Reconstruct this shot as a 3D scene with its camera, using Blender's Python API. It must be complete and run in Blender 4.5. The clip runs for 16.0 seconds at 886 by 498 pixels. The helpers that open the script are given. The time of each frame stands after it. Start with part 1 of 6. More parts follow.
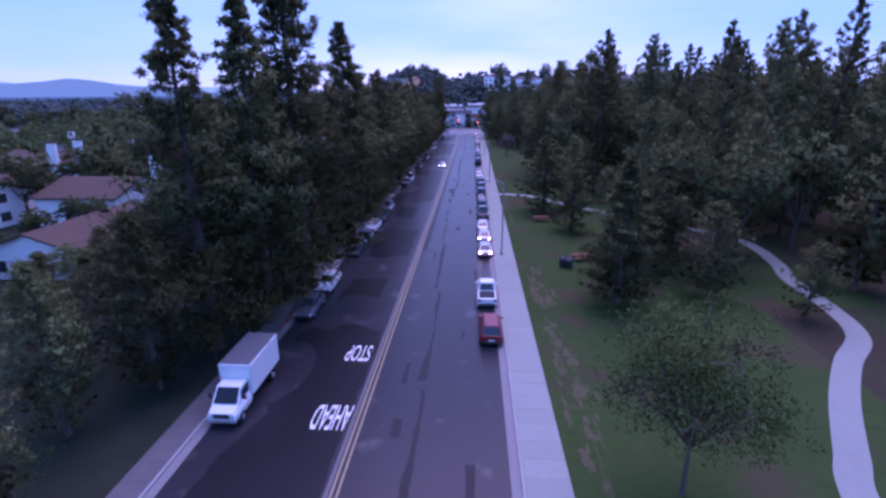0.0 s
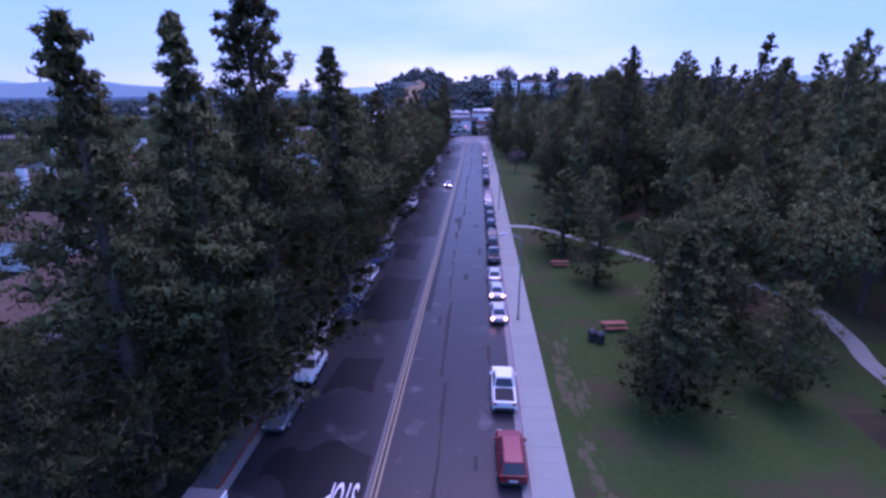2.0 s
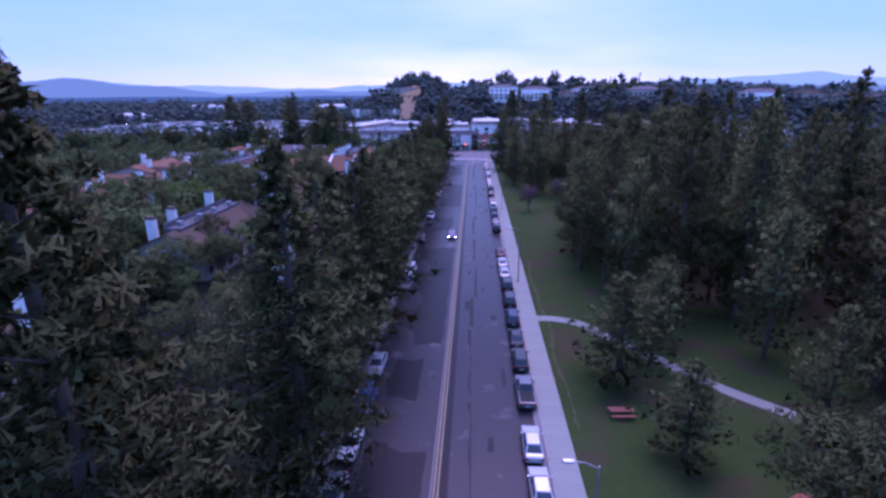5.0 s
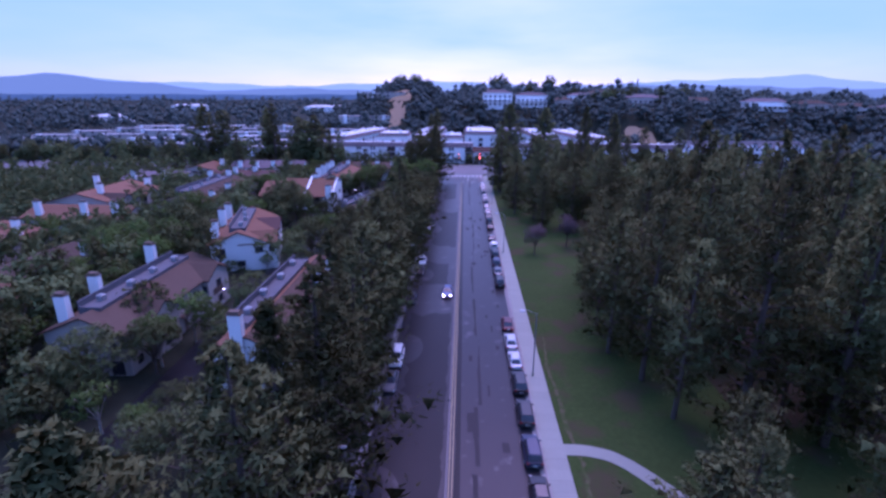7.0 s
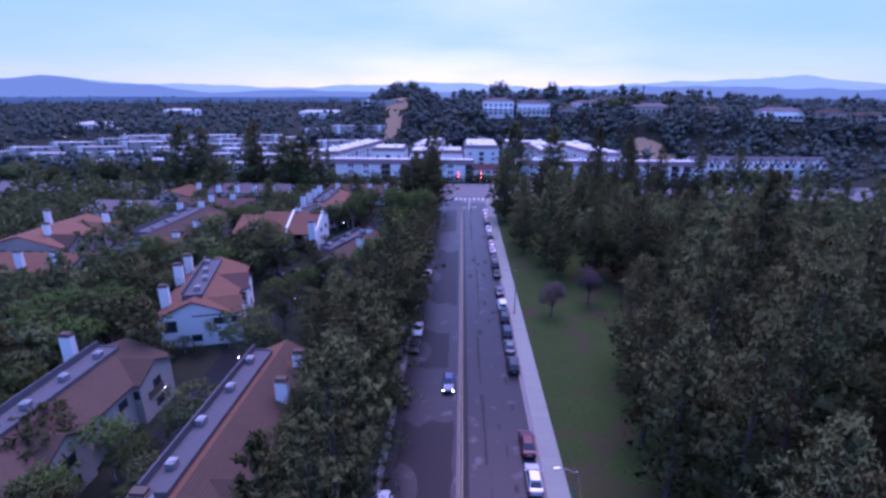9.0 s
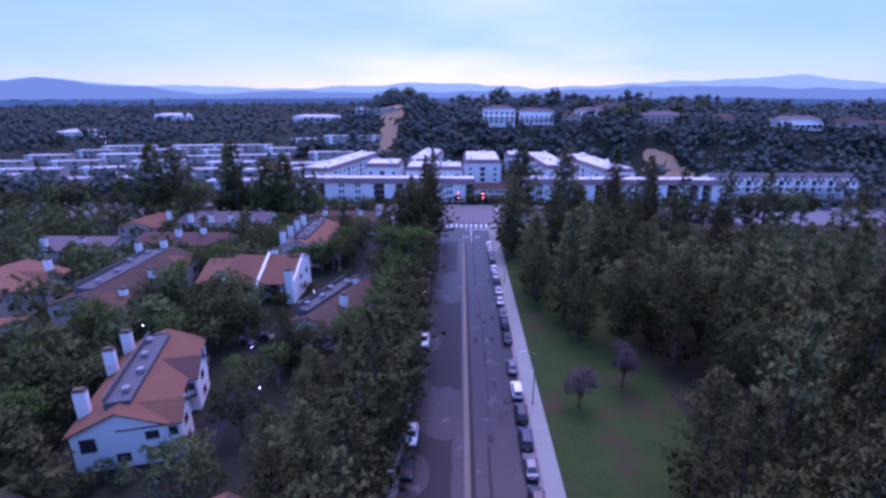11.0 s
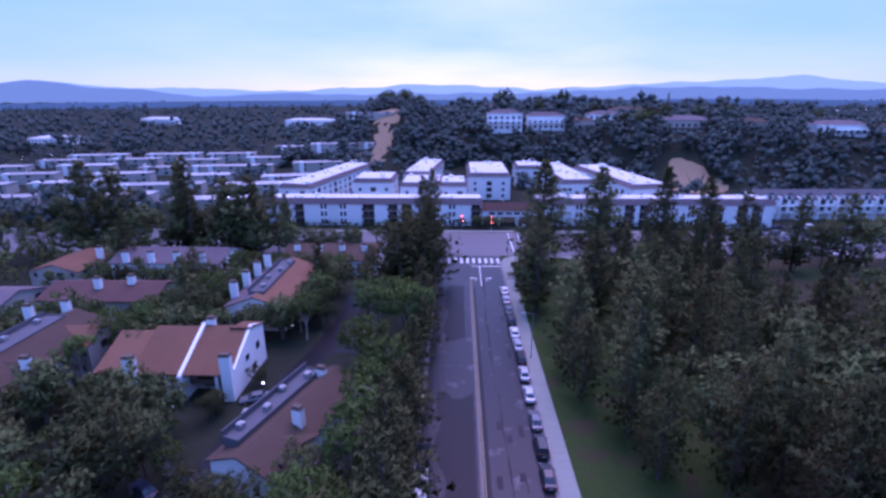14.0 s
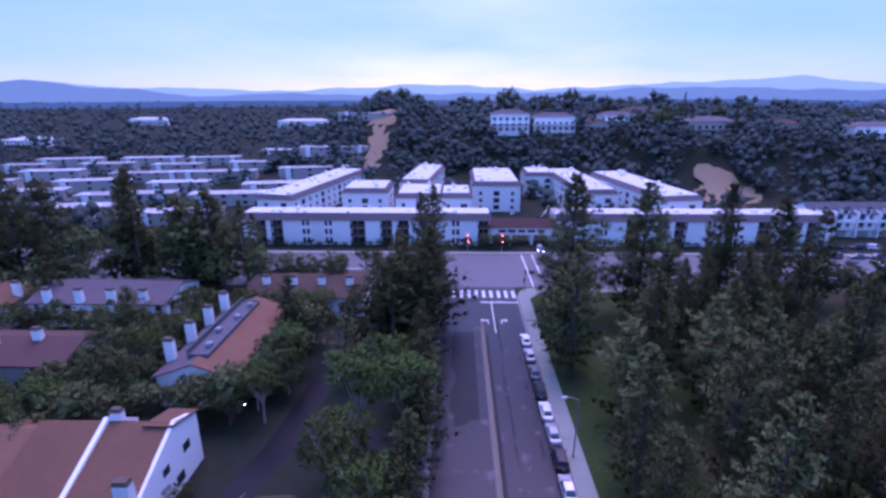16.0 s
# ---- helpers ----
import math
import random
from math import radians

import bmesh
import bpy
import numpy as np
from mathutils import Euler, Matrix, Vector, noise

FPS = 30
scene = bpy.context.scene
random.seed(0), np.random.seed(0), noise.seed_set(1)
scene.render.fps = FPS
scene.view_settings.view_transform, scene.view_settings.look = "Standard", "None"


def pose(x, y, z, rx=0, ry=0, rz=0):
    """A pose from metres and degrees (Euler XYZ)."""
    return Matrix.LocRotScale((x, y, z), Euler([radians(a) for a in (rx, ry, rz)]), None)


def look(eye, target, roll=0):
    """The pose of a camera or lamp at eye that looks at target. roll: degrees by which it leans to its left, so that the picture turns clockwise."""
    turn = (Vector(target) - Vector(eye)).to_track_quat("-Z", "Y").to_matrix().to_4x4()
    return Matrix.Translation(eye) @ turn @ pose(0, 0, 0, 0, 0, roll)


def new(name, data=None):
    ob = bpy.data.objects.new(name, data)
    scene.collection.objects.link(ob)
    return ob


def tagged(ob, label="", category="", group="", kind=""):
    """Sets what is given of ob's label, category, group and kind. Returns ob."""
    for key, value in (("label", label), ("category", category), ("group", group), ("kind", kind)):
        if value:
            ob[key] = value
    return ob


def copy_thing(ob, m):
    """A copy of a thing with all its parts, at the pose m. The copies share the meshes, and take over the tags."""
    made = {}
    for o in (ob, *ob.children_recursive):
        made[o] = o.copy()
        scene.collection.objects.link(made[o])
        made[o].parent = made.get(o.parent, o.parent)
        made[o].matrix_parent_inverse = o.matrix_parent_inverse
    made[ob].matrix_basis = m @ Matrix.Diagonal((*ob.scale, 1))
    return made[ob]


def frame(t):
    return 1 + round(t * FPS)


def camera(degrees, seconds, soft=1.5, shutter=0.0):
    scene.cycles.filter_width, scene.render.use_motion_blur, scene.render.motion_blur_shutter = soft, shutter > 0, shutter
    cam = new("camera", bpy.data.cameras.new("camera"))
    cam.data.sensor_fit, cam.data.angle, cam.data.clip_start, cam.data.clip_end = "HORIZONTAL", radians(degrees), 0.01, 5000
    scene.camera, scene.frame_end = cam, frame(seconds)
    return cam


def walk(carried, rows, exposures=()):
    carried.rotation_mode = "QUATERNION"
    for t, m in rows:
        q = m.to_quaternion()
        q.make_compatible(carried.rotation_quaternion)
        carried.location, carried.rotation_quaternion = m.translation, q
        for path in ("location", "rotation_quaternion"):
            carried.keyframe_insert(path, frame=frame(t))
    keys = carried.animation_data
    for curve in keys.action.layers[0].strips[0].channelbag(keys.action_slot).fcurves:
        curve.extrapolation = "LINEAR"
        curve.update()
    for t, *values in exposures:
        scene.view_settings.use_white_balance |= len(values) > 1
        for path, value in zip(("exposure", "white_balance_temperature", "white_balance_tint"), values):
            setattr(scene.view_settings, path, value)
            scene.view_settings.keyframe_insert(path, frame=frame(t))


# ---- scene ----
cam = camera(84.3, 16.0, soft=2.8)
PATH = [
    (0, (6.839, -1.176, 19.359), (6.721, 0.728, 18.762), -0.25),
    (0.5, (6.669, 0.954, 20.180), (6.551, 2.860, 19.584), -0.15),
    (1, (6.467, 3.532, 21.255), (6.347, 5.436, 20.655), 0.05),
    (1.5, (6.223, 6.335, 22.282), (6.098, 8.239, 21.681), 0.05),
    (2, (5.968, 9.570, 23.215), (5.832, 11.474, 22.617), -0.15),
    (2.5, (5.478, 12.914, 24.351), (5.337, 14.817, 23.753), -0.05),
    (3, (4.906, 16.476, 25.797), (4.766, 18.377, 25.194), -0.15),
    (3.5, (4.448, 20.306, 27.277), (4.304, 22.205, 26.670), -0.45),
    (4, (3.868, 24.312, 28.563), (3.728, 26.212, 27.958), -0.55),
    (6.5, (1.197, 48.720, 35.114), (1.114, 50.621, 34.502), 0.35),
    (7, (0.777, 54.020, 36.689), (0.698, 55.922, 36.076), 0.30),
    (7.5, (0.424, 59.271, 38.204), (0.350, 61.173, 37.591), 0.30),
    (8, (0.136, 64.659, 39.663), (0.061, 66.562, 39.053), 0.25),
    (8.5, (-0.119, 69.944, 41.183), (-0.192, 71.847, 40.572), 0.25),
    (9, (-0.408, 75.297, 42.625), (-0.480, 77.200, 42.014), 0.20),
    (9.5, (-0.609, 80.706, 43.966), (-0.680, 82.608, 43.356), 0.15),
    (12, (-2.218, 109.409, 49.679), (-2.280, 111.312, 49.067), -0.05),
    (12.5, (-2.508, 115.392, 49.725), (-2.569, 117.295, 49.113), 0.00),
    (13, (-2.857, 121.591, 49.425), (-2.917, 123.496, 48.816), 0.00),
    (13.5, (-3.188, 127.963, 49.038), (-3.250, 129.868, 48.432), -0.20),
    (14, (-3.657, 134.560, 48.948), (-3.718, 136.466, 48.342), -0.20),
    (14.5, (-4.272, 141.236, 49.020), (-4.331, 143.141, 48.412), -0.10),
    (15, (-4.718, 148.216, 48.662), (-4.775, 150.120, 48.056), -0.10),
    (15.5, (-5.153, 155.195, 48.438), (-5.210, 157.100, 47.831), -0.15),
    (16, (-5.796, 162.558, 48.133), (-5.850, 164.464, 47.528), -0.15),
]
cam_exposures = [(0.0, 0.42, 5280, 84), (16.0, 0.42, 5280, 84)]
walk(cam, [(t, look(eye, target, roll)) for t, eye, target, roll in PATH], cam_exposures)

# ---- sky and sun ----
SUN_ELEVATION, SUN_ROTATION = 24.0, 0.0
world = bpy.data.worlds.new("dusk_sky")
scene.world = world
world.use_nodes = True
wn, wl = world.node_tree.nodes, world.node_tree.links
wn.clear()
w_out = wn.new("ShaderNodeOutputWorld")
w_bg = wn.new("ShaderNodeBackground")
w_bg.inputs["Strength"].default_value = 0.10
w_sky = wn.new("ShaderNodeTexSky")
w_sky.sky_type = "NISHITA"
w_sky.sun_disc = False
w_sky.sun_elevation, w_sky.sun_rotation = radians(SUN_ELEVATION), radians(SUN_ROTATION)
w_sky.air_density, w_sky.dust_density, w_sky.ozone_density = 1.0, 0.4, 1.0
w_co = wn.new("ShaderNodeTexCoord")
w_map = wn.new("ShaderNodeMapping")
w_map.inputs["Scale"].default_value = (1.0, 1.0, 5.0)
w_noise = wn.new("ShaderNodeTexNoise")
w_noise.inputs["Scale"].default_value = 1.6
w_noise.inputs["Detail"].default_value = 5.0
w_ramp = wn.new("ShaderNodeMapRange")
w_ramp.inputs["From Min"].default_value, w_ramp.inputs["From Max"].default_value = 0.3, 0.75
w_ramp.inputs["To Min"].default_value, w_ramp.inputs["To Max"].default_value = 0.66, 0.92
w_mix = wn.new("ShaderNodeMix")
w_mix.data_type = "RGBA"
w_mix.inputs["B"].default_value = (1.95, 5.2, 7.6, 1)
wl.new(w_co.outputs["Generated"], w_map.inputs["Vector"])
wl.new(w_map.outputs["Vector"], w_noise.inputs["Vector"])
wl.new(w_noise.outputs["Fac"], w_ramp.inputs["Value"])
wl.new(w_ramp.outputs["Result"], w_mix.inputs["Factor"])
wl.new(w_sky.outputs["Color"], w_mix.inputs["A"])
# an overcast sky is brighter overhead than at the horizon
w_xyz = wn.new("ShaderNodeSeparateXYZ")
w_up = wn.new("ShaderNodeMapRange")
w_up.inputs["From Min"].default_value, w_up.inputs["From Max"].default_value = 0.2, 1.0
w_up.inputs["To Min"].default_value, w_up.inputs["To Max"].default_value = 1.0, 1.45
w_mul = wn.new("ShaderNodeVectorMath")
w_mul.operation = "SCALE"
wl.new(w_co.outputs["Generated"], w_xyz.inputs["Vector"])
wl.new(w_xyz.outputs["Z"], w_up.inputs["Value"])
wl.new(w_mix.outputs["Result"], w_mul.inputs[0])
wl.new(w_up.outputs["Result"], w_mul.inputs["Scale"])
wl.new(w_mul.outputs["Vector"], w_bg.inputs["Color"])
wl.new(w_bg.outputs["Background"], w_out.inputs["Surface"])

sun_data = bpy.data.lights.new("sun", "SUN")
sun_data.energy, sun_data.angle, sun_data.color = 2.0, radians(50), (1.0, 0.82, 0.76)
sun = new("sun", sun_data)
sun.matrix_world = look((30, 180, 400), (0, 0, 0))


# ---- materials ----
def principled(name):
    m = bpy.data.materials.new(name)
    m.use_nodes = True
    return m, m.node_tree.nodes, m.node_tree.links, m.node_tree.nodes["Principled BSDF"]


def surface(name, col, rough=0.8, metal=0.0, vary=0.25, scale=0.4, fine=6.0, bump=0.15, stain=None, by_object=0.0, spec=0.4):
    """A weathered surface: two scales of tone variation, a fine bump, an optional second colour in blotches."""
    m, n, l, b = principled(name)
    b.inputs["Roughness"].default_value, b.inputs["Metallic"].default_value = rough, metal
    b.inputs["Specular IOR Level"].default_value = spec
    geo = n.new("ShaderNodeNewGeometry")
    big = n.new("ShaderNodeTexNoise")
    big.inputs["Scale"].default_value, big.inputs["Detail"].default_value = scale, 4
    small = n.new("ShaderNodeTexNoise")
    small.inputs["Scale"].default_value, small.inputs["Detail"].default_value = fine, 3
    l.new(geo.outputs["Position"], big.inputs["Vector"])
    l.new(geo.outputs["Position"], small.inputs["Vector"])
    mix = n.new("ShaderNodeMix")
    mix.data_type = "RGBA"
    mix.inputs["A"].default_value = (*[c * (1 - vary) for c in col], 1)
    mix.inputs["B"].default_value = (*[min(1, c * (1 + vary)) for c in col], 1)
    add = n.new("ShaderNodeMath")
    add.operation = "MULTIPLY_ADD"
    add.inputs[1].default_value = 0.45
    half = n.new("ShaderNodeMath")
    half.operation = "MULTIPLY"
    half.inputs[1].default_value = 0.55
    l.new(small.outputs["Fac"], half.inputs[0])
    l.new(big.outputs["Fac"], add.inputs[0])
    l.new(half.outputs[0], add.inputs[2])
    l.new(add.outputs[0], mix.inputs["Factor"])
    last = mix.outputs["Result"]
    if stain:
        blot = n.new("ShaderNodeTexNoise")
        blot.inputs["Scale"].default_value, blot.inputs["Detail"].default_value = stain[1], 5
        l.new(geo.outputs["Position"], blot.inputs["Vector"])
        rng = n.new("ShaderNodeMapRange")
        rng.inputs["From Min"].default_value, rng.inputs["From Max"].default_value = stain[2], stain[2] + 0.12
        l.new(blot.outputs["Fac"], rng.inputs["Value"])
        mix2 = n.new("ShaderNodeMix")
        mix2.data_type = "RGBA"
        mix2.inputs["B"].default_value = (*stain[0], 1)
        l.new(rng.outputs["Result"], mix2.inputs["Factor"])
        l.new(last, mix2.inputs["A"])
        last = mix2.outputs["Result"]
    if by_object:
        info = n.new("ShaderNodeObjectInfo")
        rr = n.new("ShaderNodeMapRange")
        rr.inputs["To Min"].default_value, rr.inputs["To Max"].default_value = 1 - by_object, 1 + by_object
        hsv = n.new("ShaderNodeHueSaturation")
        l.new(info.outputs["Random"], rr.inputs["Value"])
        l.new(rr.outputs["Result"], hsv.inputs["Value"])
        l.new(last, hsv.inputs["Color"])
        last = hsv.outputs["Color"]
    l.new(last, b.inputs["Base Color"])
    if bump:
        bp = n.new("ShaderNodeBump")
        bp.inputs["Strength"].default_value, bp.inputs["Distance"].default_value = bump, 0.05
        l.new(small.outputs["Fac"], bp.inputs["Height"])
        l.new(bp.outputs["Normal"], b.inputs["Normal"])
    return m


def leafy(name, col, hue=0.014, vary=0.1):
    """Foliage: every leaf clump has its own tone, every tree its own hue."""
    m, n, l, b = principled(name)
    b.inputs["Roughness"].default_value = 0.9
    b.inputs["Specular IOR Level"].default_value = 0.06
    geo, info, hsv = n.new("ShaderNodeNewGeometry"), n.new("ShaderNodeObjectInfo"), n.new("ShaderNodeHueSaturation")
    r1, r2, mul = n.new("ShaderNodeMapRange"), n.new("ShaderNodeMapRange"), n.new("ShaderNodeMath")
    r3 = n.new("ShaderNodeMapRange")
    r1.inputs["To Min"].default_value, r1.inputs["To Max"].default_value = 1 - vary, 1 + vary
    r2.inputs["To Min"].default_value, r2.inputs["To Max"].default_value = 0.62, 1.5
    r3.inputs["To Min"].default_value, r3.inputs["To Max"].default_value = 0.5 - hue, 0.5 + hue
    l.new(geo.outputs["Random Per Island"], r1.inputs["Value"])
    l.new(info.outputs["Random"], r2.inputs["Value"])
    l.new(info.outputs["Random"], r3.inputs["Value"])
    mul.operation = "MULTIPLY"
    l.new(r1.outputs["Result"], mul.inputs[0])
    l.new(r2.outputs["Result"], mul.inputs[1])
    l.new(mul.outputs[0], hsv.inputs["Value"])
    l.new(r3.outputs["Result"], hsv.inputs["Hue"])
    hsv.inputs["Color"].default_value = (*col, 1)
    # leafy relief and tone at the size of a twig
    nz, nb, tone, nmix = n.new("ShaderNodeTexNoise"), n.new("ShaderNodeBump"), n.new("ShaderNodeMapRange"), n.new("ShaderNodeVectorMath")
    nz.inputs["Scale"].default_value, nz.inputs["Detail"].default_value = 3.2, 4
    l.new(geo.outputs["Position"], nz.inputs["Vector"])
    nb.inputs["Strength"].default_value, nb.inputs["Distance"].default_value = 0.35, 0.3
    l.new(nz.outputs["Fac"], nb.inputs["Height"])
    l.new(nb.outputs["Normal"], b.inputs["Normal"])
    tone.inputs["From Min"].default_value, tone.inputs["From Max"].default_value = 0.35, 0.65
    tone.inputs["To Min"].default_value, tone.inputs["To Max"].default_value = 0.82, 1.15
    nmix.operation = "SCALE"
    l.new(nz.outputs["Fac"], tone.inputs["Value"])
    l.new(hsv.outputs["Color"], nmix.inputs[0])
    l.new(tone.outputs["Result"], nmix.inputs["Scale"])
    l.new(nmix.outputs["Vector"], b.inputs["Base Color"])
    # a share of the light passes through thin leaves
    thin, share = n.new("ShaderNodeBsdfTranslucent"), n.new("ShaderNodeMixShader")
    share.inputs["Fac"].default_value = 0.3
    l.new(nmix.outputs["Vector"], thin.inputs["Color"])
    l.new(b.outputs["BSDF"], share.inputs[1])
    l.new(thin.outputs["BSDF"], share.inputs[2])
    l.new(share.outputs["Shader"], n["Material Output"].inputs["Surface"])
    return m


def tiled_roof(name, col):
    """Barrel-tile roof: rows of ribs as bump, faded and mossy tiles in blotches."""
    m = surface(name, col, 0.85, vary=0.35, scale=0.25, fine=3.0, bump=0.0, by_object=0.15, spec=0.15)
    n, l = m.node_tree.nodes, m.node_tree.links
    b = n["Principled BSDF"]
    co, wv, bp = n.new("ShaderNodeTexCoord"), n.new("ShaderNodeTexWave"), n.new("ShaderNodeBump")
    wv.inputs["Scale"].default_value, wv.inputs["Distortion"].default_value = 1.1, 0.6
    l.new(co.outputs["Object"], wv.inputs["Vector"])
    bp.inputs["Strength"].default_value, bp.inputs["Distance"].default_value = 0.5, 0.08
    l.new(wv.outputs["Fac"], bp.inputs["Height"])
    l.new(bp.outputs["Normal"], b.inputs["Normal"])
    return m


def glow(name, col, power):
    m, n, l, b = principled(name)
    b.inputs["Base Color"].default_value = (*[min(1, c) for c in col], 1)
    b.inputs["Emission Color"].default_value, b.inputs["Emission Strength"].default_value = (*col, 1), power
    return m


def paint(name, col, metal=0.0, rough=0.3):
    m = surface(name, col, rough, metal, vary=0.06, scale=1.5, fine=9.0, bump=0.0, spec=0.5)
    m.node_tree.nodes["Principled BSDF"].inputs["Coat Weight"].default_value = 0.25
    m.node_tree.nodes["Principled BSDF"].inputs["Coat Roughness"].default_value = 0.08
    return m


M = {}
M["asphalt"] = surface("asphalt", (0.026, 0.025, 0.029), 0.31, spec=0.2, vary=0.22, scale=0.12, fine=5.0, bump=0.1, stain=((0.075, 0.072, 0.078), 0.35, 0.60))
M["asphalt_dark"] = surface("asphalt_dark", (0.014, 0.014, 0.016), 0.36, spec=0.12, vary=0.3, scale=0.2, fine=6.0, bump=0.15)
M["asphalt_pale"] = surface("asphalt_pale", (0.105, 0.10, 0.105), 0.6, vary=0.18, scale=0.4, fine=5.0, bump=0.15)
M["tar"] = surface("tar", (0.017, 0.016, 0.019), 0.5, spec=0.16, vary=0.2, scale=0.5, fine=5.0, bump=0.1)
M["concrete"] = surface("concrete", (0.235, 0.25, 0.215), 0.9, vary=0.14, scale=0.3, fine=4.0, bump=0.12, by_object=0.035)
# darker than the concrete above, with blotches, for the west slabs
M["dark_concrete"] = surface("dark_concrete", (0.11, 0.10, 0.10), 0.9, vary=0.25, scale=0.4, fine=4.0, bump=0.12, stain=((0.13, 0.11, 0.10), 0.8, 0.55))
M["kerb"] = surface("kerb_concrete", (0.30, 0.28, 0.27), 0.9, vary=0.2, scale=0.5, fine=4.0, bump=0.15)
M["gutter"] = surface("gutter_concrete", (0.20, 0.185, 0.18), 0.9, vary=0.25, scale=0.4, fine=4.0, bump=0.15)
M["yellow_line"] = surface("yellow_line", (0.25, 0.205, 0.12), 0.8, vary=0.25, scale=0.6, fine=4.0, bump=0.05)
M["white_line"] = surface("white_line", (0.62, 0.62, 0.60), 0.8, vary=0.2, scale=0.8, fine=5.0, bump=0.05)
M["red_paint"] = surface("red_kerb_paint", (0.24, 0.045, 0.035), 0.8, vary=0.3, scale=0.8, fine=5.0, bump=0.05, stain=((0.2, 0.17, 0.16), 1.2, 0.58))
M["grass"] = surface("grass", (0.035, 0.060, 0.017), 0.95, vary=0.4, scale=0.12, fine=1.8, bump=0.6, stain=((0.055, 0.050, 0.026), 0.16, 0.52), spec=0.06)
M["forest_floor"] = surface("forest_floor", (0.045, 0.038, 0.024), 0.95, vary=0.4, scale=0.1, fine=1.2, bump=0.4, stain=((0.035, 0.05, 0.02), 0.08, 0.5), spec=0.06)
M["earth"] = surface("dry_earth", (0.080, 0.076, 0.040), 0.95, vary=0.25, scale=0.5, fine=3.0, bump=0.4, stain=((0.045, 0.066, 0.022), 1.1, 0.47), spec=0.06)
M["scrub"] = surface("scrub_ground", (0.026, 0.031, 0.021), 0.95, vary=0.45, scale=0.05, fine=0.5, bump=0.4, spec=0.06)
M["bare_slope"] = surface("bare_slope", (0.26, 0.185, 0.115), 0.95, vary=0.25, scale=0.05, fine=0.6, bump=0.4, spec=0.06)
M["bark"] = surface("bark", (0.10, 0.075, 0.06), 0.95, vary=0.35, scale=1.0, fine=7.0, bump=0.6)
M["pale_bark"] = surface("pale_bark", (0.28, 0.24, 0.20), 0.9, vary=0.3, scale=1.0, fine=6.0, bump=0.3)
M["pine"] = leafy("pine_needles", (0.094, 0.112, 0.046))
M["leaf"] = leafy("broad_leaves", (0.092, 0.120, 0.049))
M["fresh"] = leafy("fresh_leaves", (0.078, 0.128, 0.036))
M["airy"] = leafy("airy_leaves", (0.092, 0.150, 0.046), vary=0.25)
M["blossom"] = leafy("mauve_twigs", (0.115, 0.092, 0.104), vary=0.3)
M["shrub"] = leafy("shrub_leaves", (0.040, 0.066, 0.028))
# distance haze is mixed into this base colour: paler, bluer green
M["hazed_far_wood"] = leafy("far_woods", (0.082, 0.112, 0.098), vary=0.12)
M["stucco"] = surface("white_stucco", (0.82, 0.80, 0.78), 0.9, vary=0.08, scale=0.3, fine=5.0, bump=0.1, by_object=0.05)
M["cream"] = surface("cream_stucco", (0.40, 0.35, 0.31), 0.9, vary=0.1, scale=0.3, fine=5.0, bump=0.1, by_object=0.08)
M["tile_orange"] = tiled_roof("orange_roof_tile", (0.185, 0.088, 0.053))
M["tile_red"] = tiled_roof("red_roof_tile", (0.105, 0.055, 0.046))
M["tile_brown"] = tiled_roof("brown_roof_tile", (0.086, 0.055, 0.040))
M["tile_mauve"] = tiled_roof("mauve_roof_tile", (0.135, 0.105, 0.11))
M["deck"] = surface("service_deck", (0.095, 0.095, 0.105), 0.9, vary=0.25, scale=0.5, fine=3.0, bump=0.1)
M["flat_roof"] = surface("flat_roof", (0.58, 0.56, 0.55), 0.9, vary=0.2, scale=0.15, fine=2.0, bump=0.1, stain=((0.30, 0.29, 0.29), 0.2, 0.60))
M["old_roof"] = surface("weathered_flat_roof", (0.36, 0.35, 0.35), 0.9, vary=0.25, scale=0.15, fine=2.0, bump=0.1, stain=((0.20, 0.19, 0.19), 0.25, 0.55), by_object=0.25)
M["grey_roof"] = surface("grey_roof", (0.075, 0.077, 0.086), 0.85, vary=0.25, scale=0.4, fine=3.0, bump=0.2)
M["glass"] = surface("dark_glass", (0.03, 0.035, 0.045), 0.08, vary=0.2, scale=0.5, fine=2.0, bump=0.0, spec=0.6)
M["frame"] = surface("window_frame", (0.30, 0.26, 0.23), 0.6, vary=0.1, bump=0.0)
M["wood"] = surface("dark_wood", (0.11, 0.075, 0.055), 0.8, vary=0.3, scale=0.8, fine=8.0, bump=0.2)
M["red_wood"] = surface("red_brown_wood", (0.30, 0.10, 0.065), 0.75, vary=0.2, scale=1.2, fine=8.0, bump=0.2)
M["steel"] = surface("galvanised_steel", (0.32, 0.33, 0.34), 0.5, 0.6, vary=0.15, scale=1.0, fine=6.0, bump=0.05)
M["dark_steel"] = surface("dark_steel", (0.06, 0.06, 0.065), 0.5, 0.5, vary=0.15, bump=0.0)
M["rubber"] = surface("rubber", (0.022, 0.022, 0.024), 0.85, vary=0.2, bump=0.05)
M["trim"] = surface("black_trim", (0.03, 0.03, 0.033), 0.55, vary=0.1, bump=0.0)
M["alloy"] = surface("alloy", (0.5, 0.5, 0.52), 0.3, 0.9, vary=0.1, bump=0.0)
M["lens"] = surface("clear_lens", (0.6, 0.62, 0.65), 0.1, vary=0.05, bump=0.0)
M["red_lens"] = surface("red_lens", (0.30, 0.015, 0.015), 0.2, vary=0.05, bump=0.0)
M["headlight_on"] = glow("headlight_on", (0.9, 0.95, 1.0), 30.0)
M["taillight_on"] = glow("taillight_on", (1.0, 0.42, 0.28), 12.0)
